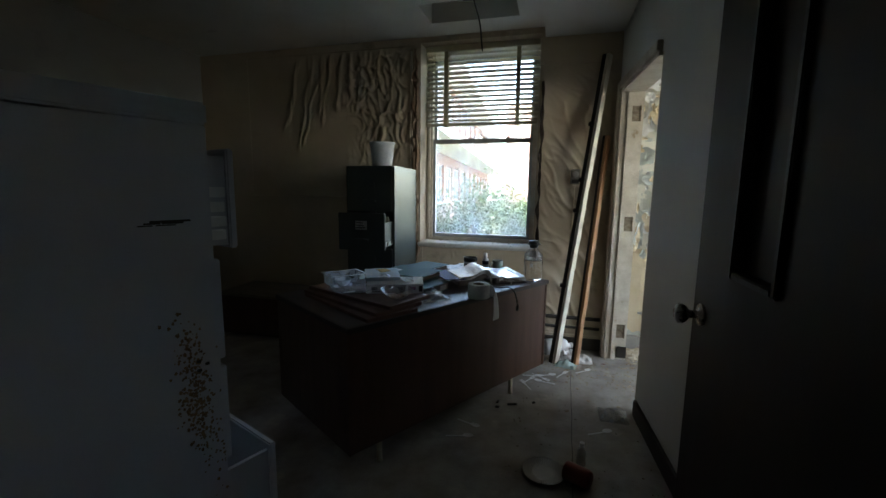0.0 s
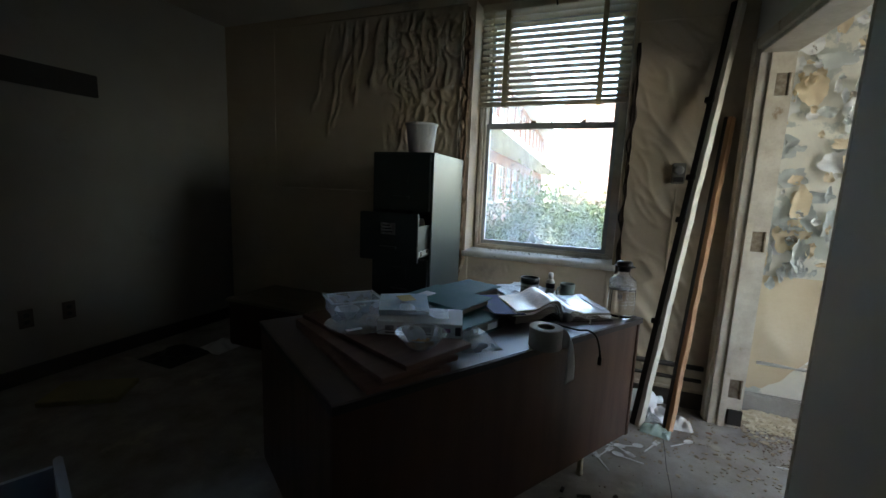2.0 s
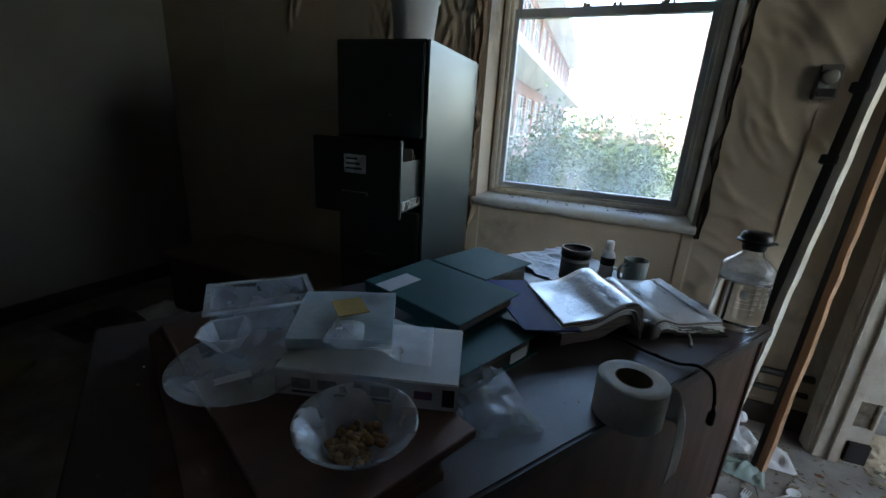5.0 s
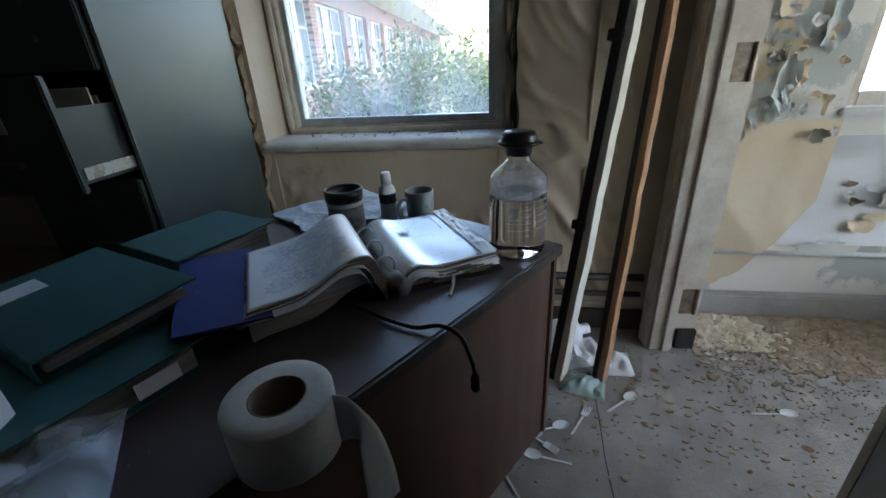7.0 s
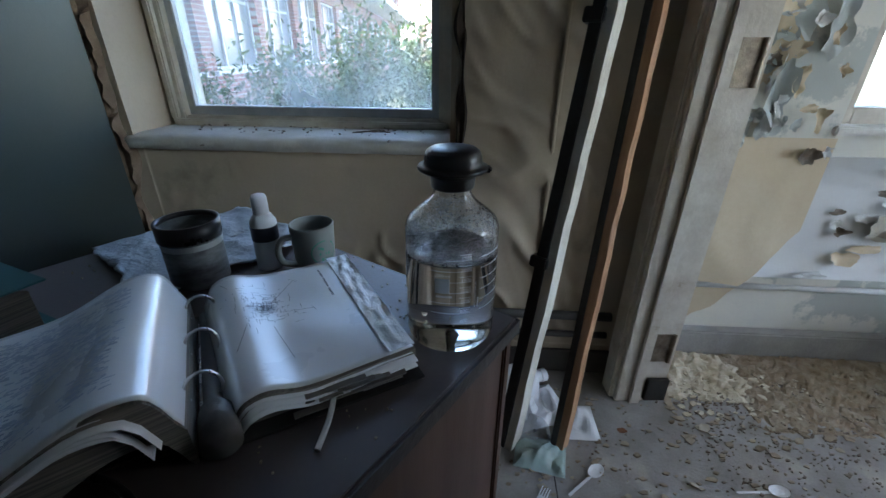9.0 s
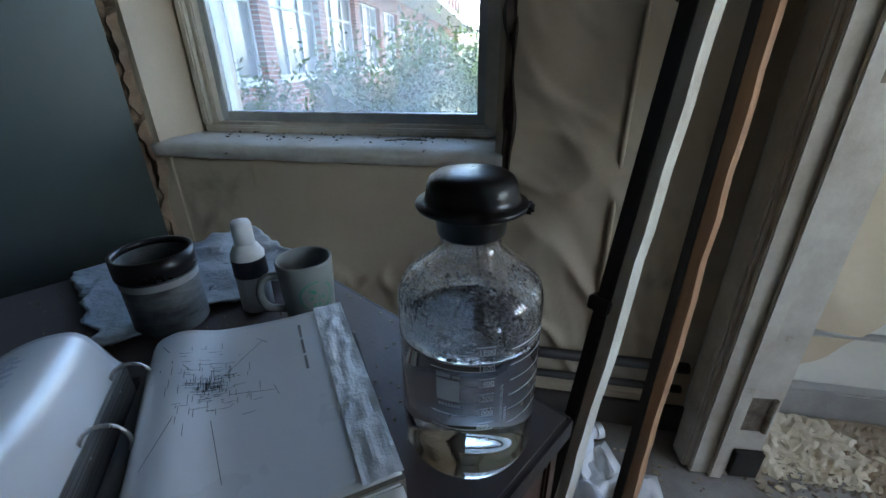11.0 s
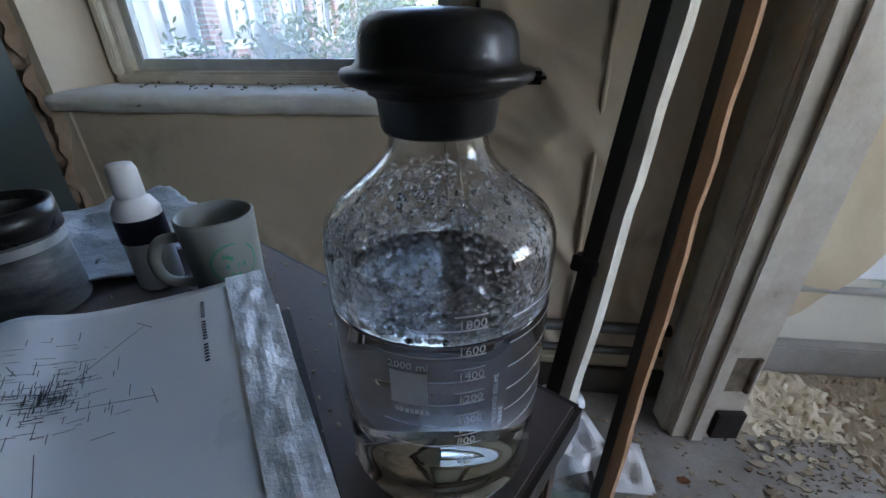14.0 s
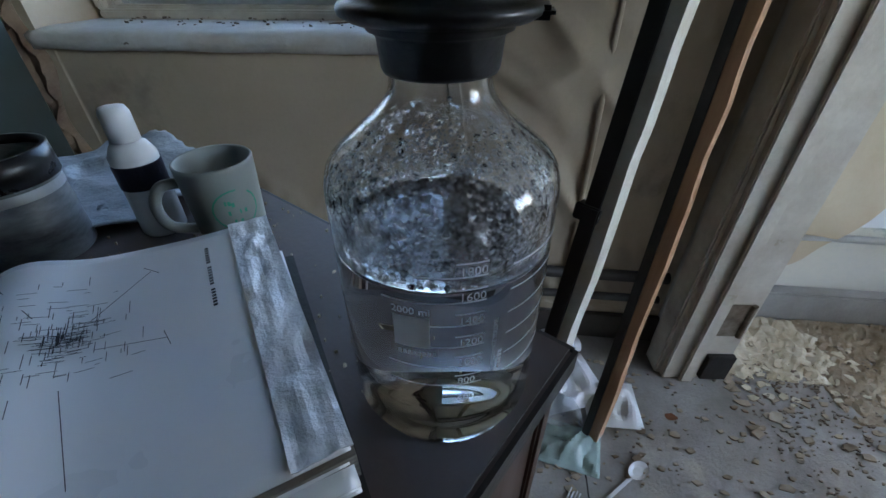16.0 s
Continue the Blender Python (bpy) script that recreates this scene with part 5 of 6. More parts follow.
part("rim", bm, BLACK, can, "black rim", True)
bm = bmesh.new()
lathe(bm, [(0.0493, 0.074), (0.0498, 0.074), (0.0498, 0.084), (0.0493, 0.084)], 48, True)
part("band", bm, ALU, can, "pale band")
drop = thing("dropper_bottle", on_desk(1.456, 0.474, 0.7), "small white squeeze bottle with a dark label", "bottle")
bm = bmesh.new()
lathe(bm, [(0, 0), (0.022, 0), (0.024, 0.003), (0.024, 0.095), (0.018, 0.107), (0.010, 0.111), (0, 0.111)], 36)
part("body", bm, WHITE_PLASTIC, drop, "", True)
bm = bmesh.new()
lathe(bm, [(0.0242, 0.06), (0.0246, 0.06), (0.0246, 0.088), (0.0242, 0.088)], 36, True)
part("label", bm, mat("navy_label", (0.02, 0.025, 0.05), 0.5), drop, "dark blue label")
bm = bmesh.new()
lathe(bm, [(0, 0.111), (0.0145, 0.111), (0.0145, 0.140), (0.012, 0.146), (0, 0.146)], 30)
part("cap", bm, WHITE_PLASTIC, drop, "", True)
mug = thing("mug", on_desk(1.504, 0.394, 0.7, 180), "grey stoneware mug with a green printed badge", "mug")
STONE = mat("grey_glaze", (0.26, 0.28, 0.27), 0.35, second=(0.20, 0.22, 0.21), scale=8, amount=0.5, bump=0.05)
bm = bmesh.new()
lathe(bm, [(0, 0), (0.033, 0), (0.036, 0.003), (0.0405, 0.09), (0.0405, 0.094), (0.039, 0.0955), (0.037, 0.094), (0.033, 0.008), (0, 0.006)], 56)
part("body", bm, STONE, mug, "", True)
bm = bmesh.new()
tube(bm, smooth_path([(0.036, 0, 0.076), (0.056, 0, 0.075), (0.066, 0, 0.055), (0.060, 0, 0.03), (0.035, 0, 0.018)], 7), 0.006)
part("handle", bm, STONE, mug, "", True, pose(0, 0, 0, 0, 0, -18))
GREENINK = mat("green_print", (0.05, 0.33, 0.22), 0.4)
bm = bmesh.new()
def on_mug(a, z):
    r = 0.0364 + 0.0045 * (z / 0.09) + 0.0006
    return (r * math.cos(a), r * math.sin(a), z)
for k in range(22):
    if k in (3, 4, 14):
        continue
    a0, a1 = 2 * math.pi * k / 22, 2 * math.pi * (k + 1) / 22
    bm.faces.new([bm.verts.new(on_mug(rr * math.cos(t) / 0.038, 0.048 + rr * math.sin(t))) for rr, t in ((0.022, a0), (0.0238, a0), (0.0238, a1), (0.022, a1))])
rnd = random.Random(3)
for k in range(9):
    a, z = rnd.uniform(-0.28, 0.28), 0.03 + 0.012 * (k % 3) + rnd.uniform(-0.002, 0.002)
    w = rnd.uniform(0.04, 0.09)
    bm.faces.new([bm.verts.new(on_mug(*p)) for p in ((a, z), (a + w, z), (a + w, z + 0.005), (a, z + 0.005))])
part("badge", bm, GREENINK, mug, "green printed badge", False, pose(0, 0, 0, 0, 0, 80))

# dusty plastic sheet at the back of the desk
bm = bmesh.new()
DUSTY = mat("dusty_plastic_sheet", (0.42, 0.47, 0.52), 0.35, second=(0.28, 0.31, 0.35), scale=9, amount=0.9, bump=0.8, bump_scale=40)
sheet(bm, 0.32, 0.30, 50, 44, lambda x, y: 0.004 + 0.012 * abs(noise.noise((x * 11, y * 9, 5))) + 0.010 * ridge(x, y, 9, 6, 0.4, 3), 0.003)
for vtx in bm.verts:
    vtx.co.x += 0.02 * noise.noise((vtx.co.y * 25, 1, 0)) * (1 if vtx.co.x > 0.16 else -1)
    vtx.co.y += 0.02 * noise.noise((vtx.co.x * 25, 7, 0)) * (1 if vtx.co.y > 0.15 else -1)
tagged(part("plastic_sheet", bm, DUSTY, None, "", True, on_desk(1.255, 0.515, 0.701, -2)), "crinkled dusty plastic sheet spread on the desk", "sheet")

# ---- litter ----
CHIP = mat("paint_chips", (0.42, 0.36, 0.27), 0.85, second=(0.20, 0.15, 0.10), scale=14, amount=1.0)
CHIP2 = mat("grey_rubble", (0.28, 0.24, 0.19), 0.95, second=(0.12, 0.09, 0.07), scale=14, amount=1.0)


def scatter(name, n_, place, size, material, label, seed):
    """Thin irregular chips lying on the floor."""
    rnd_ = random.Random(seed)
    verts, faces = [], []
    for _ in range(n_):
        x, y = place(rnd_)
        s, t, tilt, h = size * rnd_.uniform(0.3, 1.0) ** 1.6, rnd_.uniform(0, 6.28), rnd_.uniform(-0.35, 0.35), rnd_.uniform(0.001, 0.004)
        k = rnd_.choice((4, 5, 6))
        base = len(verts)
        ring = []
        for j in range(k):
            a = t + 6.283 * j / k
            r = s * rnd_.uniform(0.55, 1.2)
            ring.append((x + r * math.cos(a), y + 0.7 * r * math.sin(a), abs(tilt) * s + tilt * r * math.cos(a - t)))
        verts += [(px, py, pz + h) for px, py, pz in ring] + [(px, py, max(pz - 0.001, 0.0002)) for px, py, pz in ring]
        faces.append(tuple(range(base, base + k)))
        faces += [(base + j, base + k + j, base + k + (j + 1) % k, base + (j + 1) % k) for j in range(k)]
    me = bpy.data.meshes.new(name)
    me.from_pydata(verts, [], faces)
    me.materials.append(material)
    return tagged(new(name, me), label, "debris", kind="stuff")


scatter("paint_chips", 380, lambda r: (min(max(r.gauss(2.3, 0.6), 1.70), 4.5), 4.06 - abs(r.gauss(0, 0.24))), 0.024, CHIP, "pale flakes of fallen paint on the next room's floor", 1)
scatter("rubble", 3600, lambda r: (1.72 + abs(r.gauss(0, 0.95)), 4.10 - abs(r.gauss(0, 0.26))), 0.0075, CHIP2, "grey-brown plaster rubble on the floor", 2)
# brown heap of fallen plaster along the next room's wall, cream crumbs at the jamb
DIRT = mat("plaster_dirt", (0.22, 0.16, 0.10), 0.95, second=(0.36, 0.30, 0.22), scale=16, amount=1.0, fine=160, bump=0.5, bump_scale=60)
def heap(name, x0, x1, y0, y1, top, step, material, label, seed):
    nx, ny = int((x1 - x0) / step), int((y1 - y0) / step)
    rnd_ = random.Random(seed)
    verts = []
    for i in range(nx + 1):
        for j in range(ny + 1):
            x, y = x0 + (x1 - x0) * i / nx, y0 + (y1 - y0) * j / ny
            e = min(1, (x - x0) / 0.12, (x1 - x) / 0.3, (y - y0) / (0.75 * (y1 - y0)))
            z = top * e * (0.55 + 0.8 * noise.noise((x * 5, y * 7, seed))) + 0.35 * top * noise.noise((x * 30, y * 30, seed)) + rnd_.uniform(-0.002, 0.004)
            verts.append((x + rnd_.uniform(-0.3, 0.3) * step, y + rnd_.uniform(-0.3, 0.3) * step, z if e > 0.02 else -0.01))
    faces = [(i * (ny + 1) + j, (i + 1) * (ny + 1) + j, (i + 1) * (ny + 1) + j + 1, i * (ny + 1) + j + 1) for i in range(nx) for j in range(ny)]
    me = bpy.data.meshes.new(name)
    me.from_pydata(verts, [], faces)
    me.materials.append(material)
    return tagged(new(name, me), label, "debris", kind="stuff")


heap("plaster_heap", 1.95, 3.9, 3.74, 4.125, 0.016, 0.011, DIRT, "brown heap of crumbled plaster along the wall", 31)
CRUMB = mat("cream_crumbs", (0.58, 0.52, 0.40), 0.9, second=(0.40, 0.33, 0.22), scale=18, amount=1.0)
heap("plaster_heap", 1.70, 2.10, 3.86, 4.12, 0.030, 0.0115, CRUMB, "cream crumbs of plaster heaped at the jamb", 32)
scatter("paint_chips", 150, lambda r: (1.72 + abs(r.gauss(0, 0.22)), 4.02 - abs(r.gauss(0, 0.10))), 0.022, CRUMB, "large cream flakes of plaster by the jamb", 33)
scatter("paint_chips", 350, lambda r: (r.gauss(1.5, 0.28), r.gauss(3.55, 0.25)) if r.random() < 0.7 else (r.uniform(1.0, 1.5), r.uniform(3.3, 3.9)), 0.014, CHIP, "small paint flakes round the doorway", 3)
scatter("rubble", 500, lambda r: (r.uniform(0.9, 2.3), r.uniform(2.0, 3.9)), 0.006, CHIP2, "fine grit on the floor", 4)
scatter("paint_chips", 260, lambda r: (r.uniform(-0.07, 0.9), r.uniform(3.9, 3.97)), 0.012, CHIP, "paint flakes fallen under the window", 5)
me_ = scatter("desk_grit", 480, lambda r: (r.uniform(0.0, 1.58) if r.random() < 0.4 else r.uniform(1.2, 1.58), r.uniform(0.02, 0.8)), 0.0022, CHIP, "pale flecks of paint on the desk top", 6)
me_.matrix_world = on_desk(0, 0, 0.7003)
me_ = scatter("sill_litter", 60, lambda r: (r.uniform(0.0, 0.85), r.uniform(4.03, 4.18)), 0.007, CHIP2, "dead leaves and flakes on the window sill", 7)
me_.matrix_world = pose(0, 0, WZ0 + 0.003)
bm = bmesh.new()
for k in range(7):
    tube(bm, [(0.60 + 0.01 * k, 4.06 + 0.006 * k, WZ0 + 0.008), (0.66 + 0.008 * k, 4.05 + 0.01 * (k % 3), WZ0 + 0.014), (0.72 - 0.01 * k, 4.07, WZ0 + 0.009)], 0.0018, 6)
tagged(part("dead_twigs", bm, CHIP2), "small dead twigs on the window sill", "twigs")


def cutlery(m, fork):
    ob = thing("plastic_fork" if fork else "plastic_spoon", m, "white plastic fork dropped on the floor" if fork else "white plastic spoon dropped on the floor", "cutlery", "plastic cutlery on the floor")
    part("handle", boxes((-0.10, 0, -0.004, 0.004, 0.001, 0.004), bevel=0.001), WHITE_PLASTIC, ob)
    bm = bmesh.new()
    if fork:
        box(bm, 0, 0.02, -0.012, 0.012, 0.002, 0.004)
        for k in range(4):
            box(bm, 0.02, 0.05, -0.012 + 0.007 * k, -0.009 + 0.007 * k, 0.002, 0.004)
    else:
        lathe(bm, [(0, 0.001), (0.010, 0.002), (0.018, 0.007), (0.019, 0.008), (0.010, 0.004), (0, 0.003)], 20)
        bmesh.ops.transform(bm, matrix=Matrix.Translation((0.02, 0, 0)) @ Matrix.Diagonal((1.5, 1, 1, 1)), verts=bm.verts)
    part("tines" if fork else "bowl", bm, WHITE_PLASTIC, ob)


for x, y, turn, fork in ((0.97, 3.30, 60, 1), (1.01, 3.36, 10, 0), (1.06, 3.33, -35, 1), (1.10, 3.40, 20, 0), (0.93, 3.22, 120, 1), (1.04, 3.28, 170, 0), (1.85, 3.535, 5, 0), (1.36, 3.55, 40, 0), (0.68, 2.61, -20, 0), (0.66, 2.49, 15, 0), (1.40, 2.74, 30, 0), (1.20, 3.46, 60, 1)):
    cutlery(pose(x, y, 0.0005, 0, 0, turn), fork)

filt = thing("coffee_filter", pose(1.085, 2.30, 0.001), "fluted white paper coffee filter flat on the floor", "filter")
bm = bmesh.new()
n_ = 96
c0 = bm.verts.new((0, 0, 0.003))
ra = [bm.verts.new((0.045 * math.cos(6.283 * k / n_), 0.045 * math.sin(6.283 * k / n_), 0.003)) for k in range(n_)]
rb = [bm.verts.new((0.098 * math.cos(6.283 * k / n_), 0.098 * math.sin(6.283 * k / n_), 0.012 + 0.010 * (k % 2))) for k in range(n_)]
for k in range(n_):
    bm.faces.new((c0, ra[k], ra[(k + 1) % n_]))
    bm.faces.new((ra[k], rb[k], rb[(k + 1) % n_], ra[(k + 1) % n_]))
f_ = part("paper", bm, PAPER, filt)
f_.modifiers.new("thickness", 'SOLIDIFY').thickness = 0.0005
red = thing("red_can", pose(1.235, 2.27, 0.045, 90, 0, 65), "dented dark red can lying on the floor", "can")
bm = bmesh.new()
lathe(bm, [(0, -0.06), (0.036, -0.06), (0.042, -0.052), (0.042, 0.05), (0.034, 0.06), (0, 0.06)], 30)
part("body", bm, mat("dark_red_enamel", (0.16, 0.014, 0.012), 0.4), red, "", True)
vial = thing("small_bottle", pose(1.26, 2.42, 0), "small clear bottle with a pale cap on the floor", "bottle")
bm = bmesh.new()
lathe(bm, [(0, 0), (0.02, 0), (0.021, 0.003), (0.021, 0.07), (0.01, 0.085), (0.01, 0.095), (0, 0.095)], 28)
part("body", bm, MILKY, vial, "", True)
bm = bmesh.new()
lathe(bm, [(0, 0.095), (0.012, 0.095), (0.012, 0.115), (0, 0.115)], 20)
part("cap", bm, WHITE_PLASTIC, vial)
for x, y, s, nm, mm_, lb in ((1.47, 2.93, 0.16, "crumpled_bag", BAG, "crumpled clear plastic bag by the doorway"), (1.20, 3.70, 0.13, "crumpled_bag", BAG, "crumpled plastic behind the leaning boards"), (1.35, 3.74, 0.14, "crumpled_paper", PAPER, "crumpled white paper behind the leaning boards")):
    bm = bmesh.new()
    sheet(bm, s, s, 16, 16, lambda a, b: 0.004 + 0.055 * math.sin(math.pi * a / s) * math.sin(math.pi * b / s) * (0.6 + 0.9 * noise.noise((a * 25 + x, b * 25, y))), 0.002)
    tagged(part(nm, bm, mm_, None, "", False, pose(x - s / 2, y - s / 2, 0.002)), lb, nm.split("_")[1])
pad = part("yellow_pad", boxes((-0.2, 0.2, -0.13, 0.13, 0, 0.03), bevel=0.004), mat("yellowed_paper", (0.36, 0.32, 0.18), 0.8), None, "", False, pose(-1.90, 2.53, 0, 0, 0, 35))
tagged(pad, "yellowed foam pad lying on the floor", "pad")
for x, y, s, mm_, lb in ((-1.98, 3.12, 0.34, BLACK_MATT, "dark crumpled cloth heap on the floor"), (-1.85, 3.38, 0.24, PAPER, "crumpled papers heaped on the floor")):
    bm = bmesh.new()
    sheet(bm, s, s, 24, 24, lambda a, b: 0.004 + 0.10 * math.sin(math.pi * a / s) * math.sin(math.pi * b / s) * (0.5 + 0.9 * noise.noise((a * 14 + x, b * 14, y))), 0.002)
    tagged(part("cloth" if mm_ is BLACK_MATT else "paper_heap", bm, mm_, None, "", False, pose(x - s / 2, y - s / 2, 0.002)), lb, "heap")
for x, y, l, t in ((0.85, 2.89, 0.06, 20), (0.785, 2.89, 0.03, 80), (0.78, 2.84, 0.025, 10), (1.0, 2.95, 0.02, 50)):
    tagged(part("dark_splinter", boxes((0, l, -0.007, 0.007, 0, 0.01), bevel=0.002), BLACK_MATT, None, "", False, pose(x, y, 0.0005, 0, 0, t)), "dark splinter of wood on the floor", "splinter", "splinters on the floor")
# rolled strips standing on the cabinet behind the bucket
for k in range(4):
    bm = bmesh.new()
    tube(bm, smooth_path([(0, 0, 0), (0.004 * math.sin(k), 0.0, 0.1), (0.008 * math.cos(2 * k), 0, 0.20 + 0.02 * (k % 2))], 5), [0.014] * 10 + [0.010])
    tagged(part("paint_curl", bm, PEEL, None, "", True, CABM @ pose(0.03 + 0.028 * k, 0.50, CH)), "curl of fallen paint leaning behind the bucket", "paint curl", "paint curls on the cabinet")

# rust rings and a crack on the floor
RUSTY = mat("rust_stain", (0.20, 0.08, 0.035), 0.9, second=(0.11, 0.045, 0.02), scale=30, amount=0.9)
for x, y, r in ((1.66, 3.17, 0.022), (1.85, 3.40, 0.016), (2.10, 3.34, 0.018), (2.22, 3.50, 0.02), (1.50, 3.72, 0.014), (1.95, 2.95, 0.014)):
    bm = bmesh.new()
    ring = [bm.verts.new((r * (1 + 0.5 * noise.noise((math.cos(a) + x * 9, math.sin(a), y))) * math.cos(a), 0.8 * r * (1 + 0.5 * noise.noise((math.cos(a), math.sin(a) + y * 7, x))) * math.sin(a), 0.0012)) for a in np.linspace(0, 6.1, 16)]
    bm.faces.new(ring)
    tagged(part("rust_stain", bm, RUSTY, None, "", False, pose(x, y, 0)), "small brown rust stain on the floor", "stain", "rust stains on the floor")
bm = bmesh.new()
prev = None
for k in range(26):
    f = k / 25
    x, y = 1.25 - 0.05 * f + 0.006 * noise.noise((f * 9, 0, 0)), 3.60 - 1.9 * f
    cur = (bm.verts.new((x, y, 0.0006)), bm.verts.new((x + 0.0035, y, 0.0006)))
    if prev:
        bm.faces.new((prev[0], prev[1], cur[1], cur[0]))
    prev = cur
tagged(part("floor_joint", bm, BLACK_MATT), "thin dark joint line across the floor", "joint", kind="structure")

# ---- the glass bottle ----
bot = thing("glass_bottle", pose(0.956, 3.229, DESK_Z + 0.0005, 0, 0, DU), "large clear laboratory bottle three-quarters full of water, black rubber cap", "bottle")
BR, T = 0.0616, 0.0026
outer = [(0, 0.004), (0.043, 0.0), (0.052, 0.001), (0.0585, 0.006), (BR, 0.015), (BR, 0.161), (0.0611, 0.168), (0.0590, 0.1745), (0.0552, 0.180), (0.0490, 0.1857), (0.0400, 0.1930), (0.0325, 0.1995), (0.0275, 0.2050), (0.0250, 0.2095), (0.0240, 0.2150), (0.0240, 0.222), (0.0225, 0.224)]
inner = [(0.0212, 0.222), (0.0212, 0.2145), (0.0225, 0.2083), (0.0253, 0.2035), (0.0307, 0.1975), (0.0383, 0.1909), (0.0474, 0.1835), (0.0533, 0.1779), (0.0567, 0.1731), (0.0586, 0.1675), (BR - T, 0.161), (BR - T, 0.016), (0.056, 0.009), (0.051, 0.0055), (0.043, 0.0045), (0, 0.008)]

def dense(p, k=4):
    out_ = []
    for (a, b), (c, d) in zip(p, p[1:]):
        out_ += [(a + (c - a) * i / k, b + (d - b) * i / k) for i in range(k)]
    return out_ + [p[-1]]


WATER = glass_mat("water", (0.99, 0.997, 1.0), 1.36)
WL = 0.135
# the empty part is a glass shell; below the surface water and glass are seen as one clear body
bm = bmesh.new()
shell = [(BR, WL + 0.0004)] + outer[5:] + inner[:11] + [(BR - T, WL + 0.0004)]
lathe(bm, dense(shell, 2) + [(BR, WL + 0.0004)], 72)
part("glass", bm, GLASS, bot, "", True)
bm = bmesh.new()
lathe(bm, dense(outer[:5], 2) + [(BR, WL - 0.0015), (BR - 0.0006, WL), (BR - T - 0.002, WL - 0.0004), (0, WL - 0.0008)], 72)
part("water", bm, WATER, bot, "clear water", True)
# fogged glass above the water
FOG = bpy.data.materials.new("fogged_glass")
FOG.use_nodes = True
nt = FOG.node_tree
pb = nt.nodes["Principled BSDF"]
pb.inputs["Base Color"].default_value = (0.82, 0.88, 0.94, 1)
pb.inputs["Roughness"].default_value = 0.25
co = nt.nodes.new("ShaderNodeTexCoord")
vo = nt.nodes.new("ShaderNodeTexVoronoi")
vo.inputs["Scale"].default_value = 420
no_ = nt.nodes.new("ShaderNodeTexNoise")
no_.inputs["Scale"].default_value = 38
mr = nt.nodes.new("ShaderNodeMapRange")
mr.inputs["From Min"].default_value, mr.inputs["From Max"].default_value = 0.15, 0.75
mr.inputs["To Min"].default_value, mr.inputs["To Max"].default_value = 0.72, 0.10
ad = nt.nodes.new("ShaderNodeMath")
ad.operation = "MULTIPLY"
tr = nt.nodes.new("ShaderNodeBsdfTransparent")
mx = nt.nodes.new("ShaderNodeMixShader")
nt.links.new(co.outputs["Object"], vo.inputs["Vector"])
nt.links.new(co.outputs["Object"], no_.inputs["Vector"])
nt.links.new(vo.outputs["Distance"], mr.inputs["Value"])
nt.links.new(mr.outputs["Result"], ad.inputs[0])
nt.links.new(no_.outputs["Fac"], ad.inputs[1])
nt.links.new(ad.outputs["Value"], mx.inputs["Fac"])
nt.links.new(tr.outputs["BSDF"], mx.inputs[1])
nt.links.new(pb.outputs["BSDF"], mx.inputs[2])
nt.links.new(mx.outputs["Shader"], nt.nodes["Material Output"].inputs["Surface"])
bm = bmesh.new()
lathe(bm, dense([(BR - T - 0.0004, WL + 0.003), (BR - T - 0.0004, 0.161), (0.0582, 0.1675), (0.0563, 0.1731), (0.0529, 0.1779), (0.0470, 0.1835), (0.0379, 0.1909)], 3), 72)
part("condensation_film", bm, FOG, bot, "fine mist of condensation", True)
# drops of condensation
rnd = random.Random(21)


def wall_at(z):
    for (a, b), (c, d) in zip(outer[4:], outer[5:]):
        if b <= z <= d:
            return a + (c - a) * (z - b) / max(d - b, 1e-6)
    return BR


bm = bmesh.new()
for k in range(2600):
    f = rnd.random() ** 1.5
    z = WL + 0.002 + f * 0.060
    a = rnd.uniform(0, 6.283)
    r = (0.0006 + 0.0016 * rnd.random() ** 3) * (1.2 - 0.4 * f)
    R = wall_at(z) - T - 0.0002
    bmesh.ops.create_icosphere(bm, subdivisions=1, radius=r, matrix=Matrix.Translation((R * math.cos(a), R * math.sin(a), z)) @ Matrix.Diagonal((1, 1, rnd.uniform(0.8, 1.5), 1)))
d_ = part("condensation", bm, WATER, bot, "drops of condensation inside the shoulder", True)
d_["kind"] = "stuff"
# rubber cap
bm = bmesh.new()
lathe(bm, [(0.0243, 0.2175), (0.0262, 0.2175), (0.0272, 0.2195), (0.0284, 0.232), (0.0300, 0.2335), (0.0322, 0.2345), (0.0330, 0.237), (0.0390, 0.238), (0.0432, 0.2405), (0.0438, 0.2425), (0.0430, 0.2445), (0.0385, 0.2452), (0.0362, 0.2475), (0.0357, 0.251), (0.0350, 0.257), (0.0325, 0.2625), (0.0275, 0.2660), (0.0150, 0.2677), (0, 0.2680)], 64)
cap_ob = part("cap", bm, BLACK, bot, "domed black rubber cap", True)
part("cap_tab", boxes((0.036, 0.0475, -0.010, 0.010, 0.2385, 0.2440), bevel=0.002), BLACK, cap_ob, "", False, pose(0, 0, 0, 0, 0, -60))

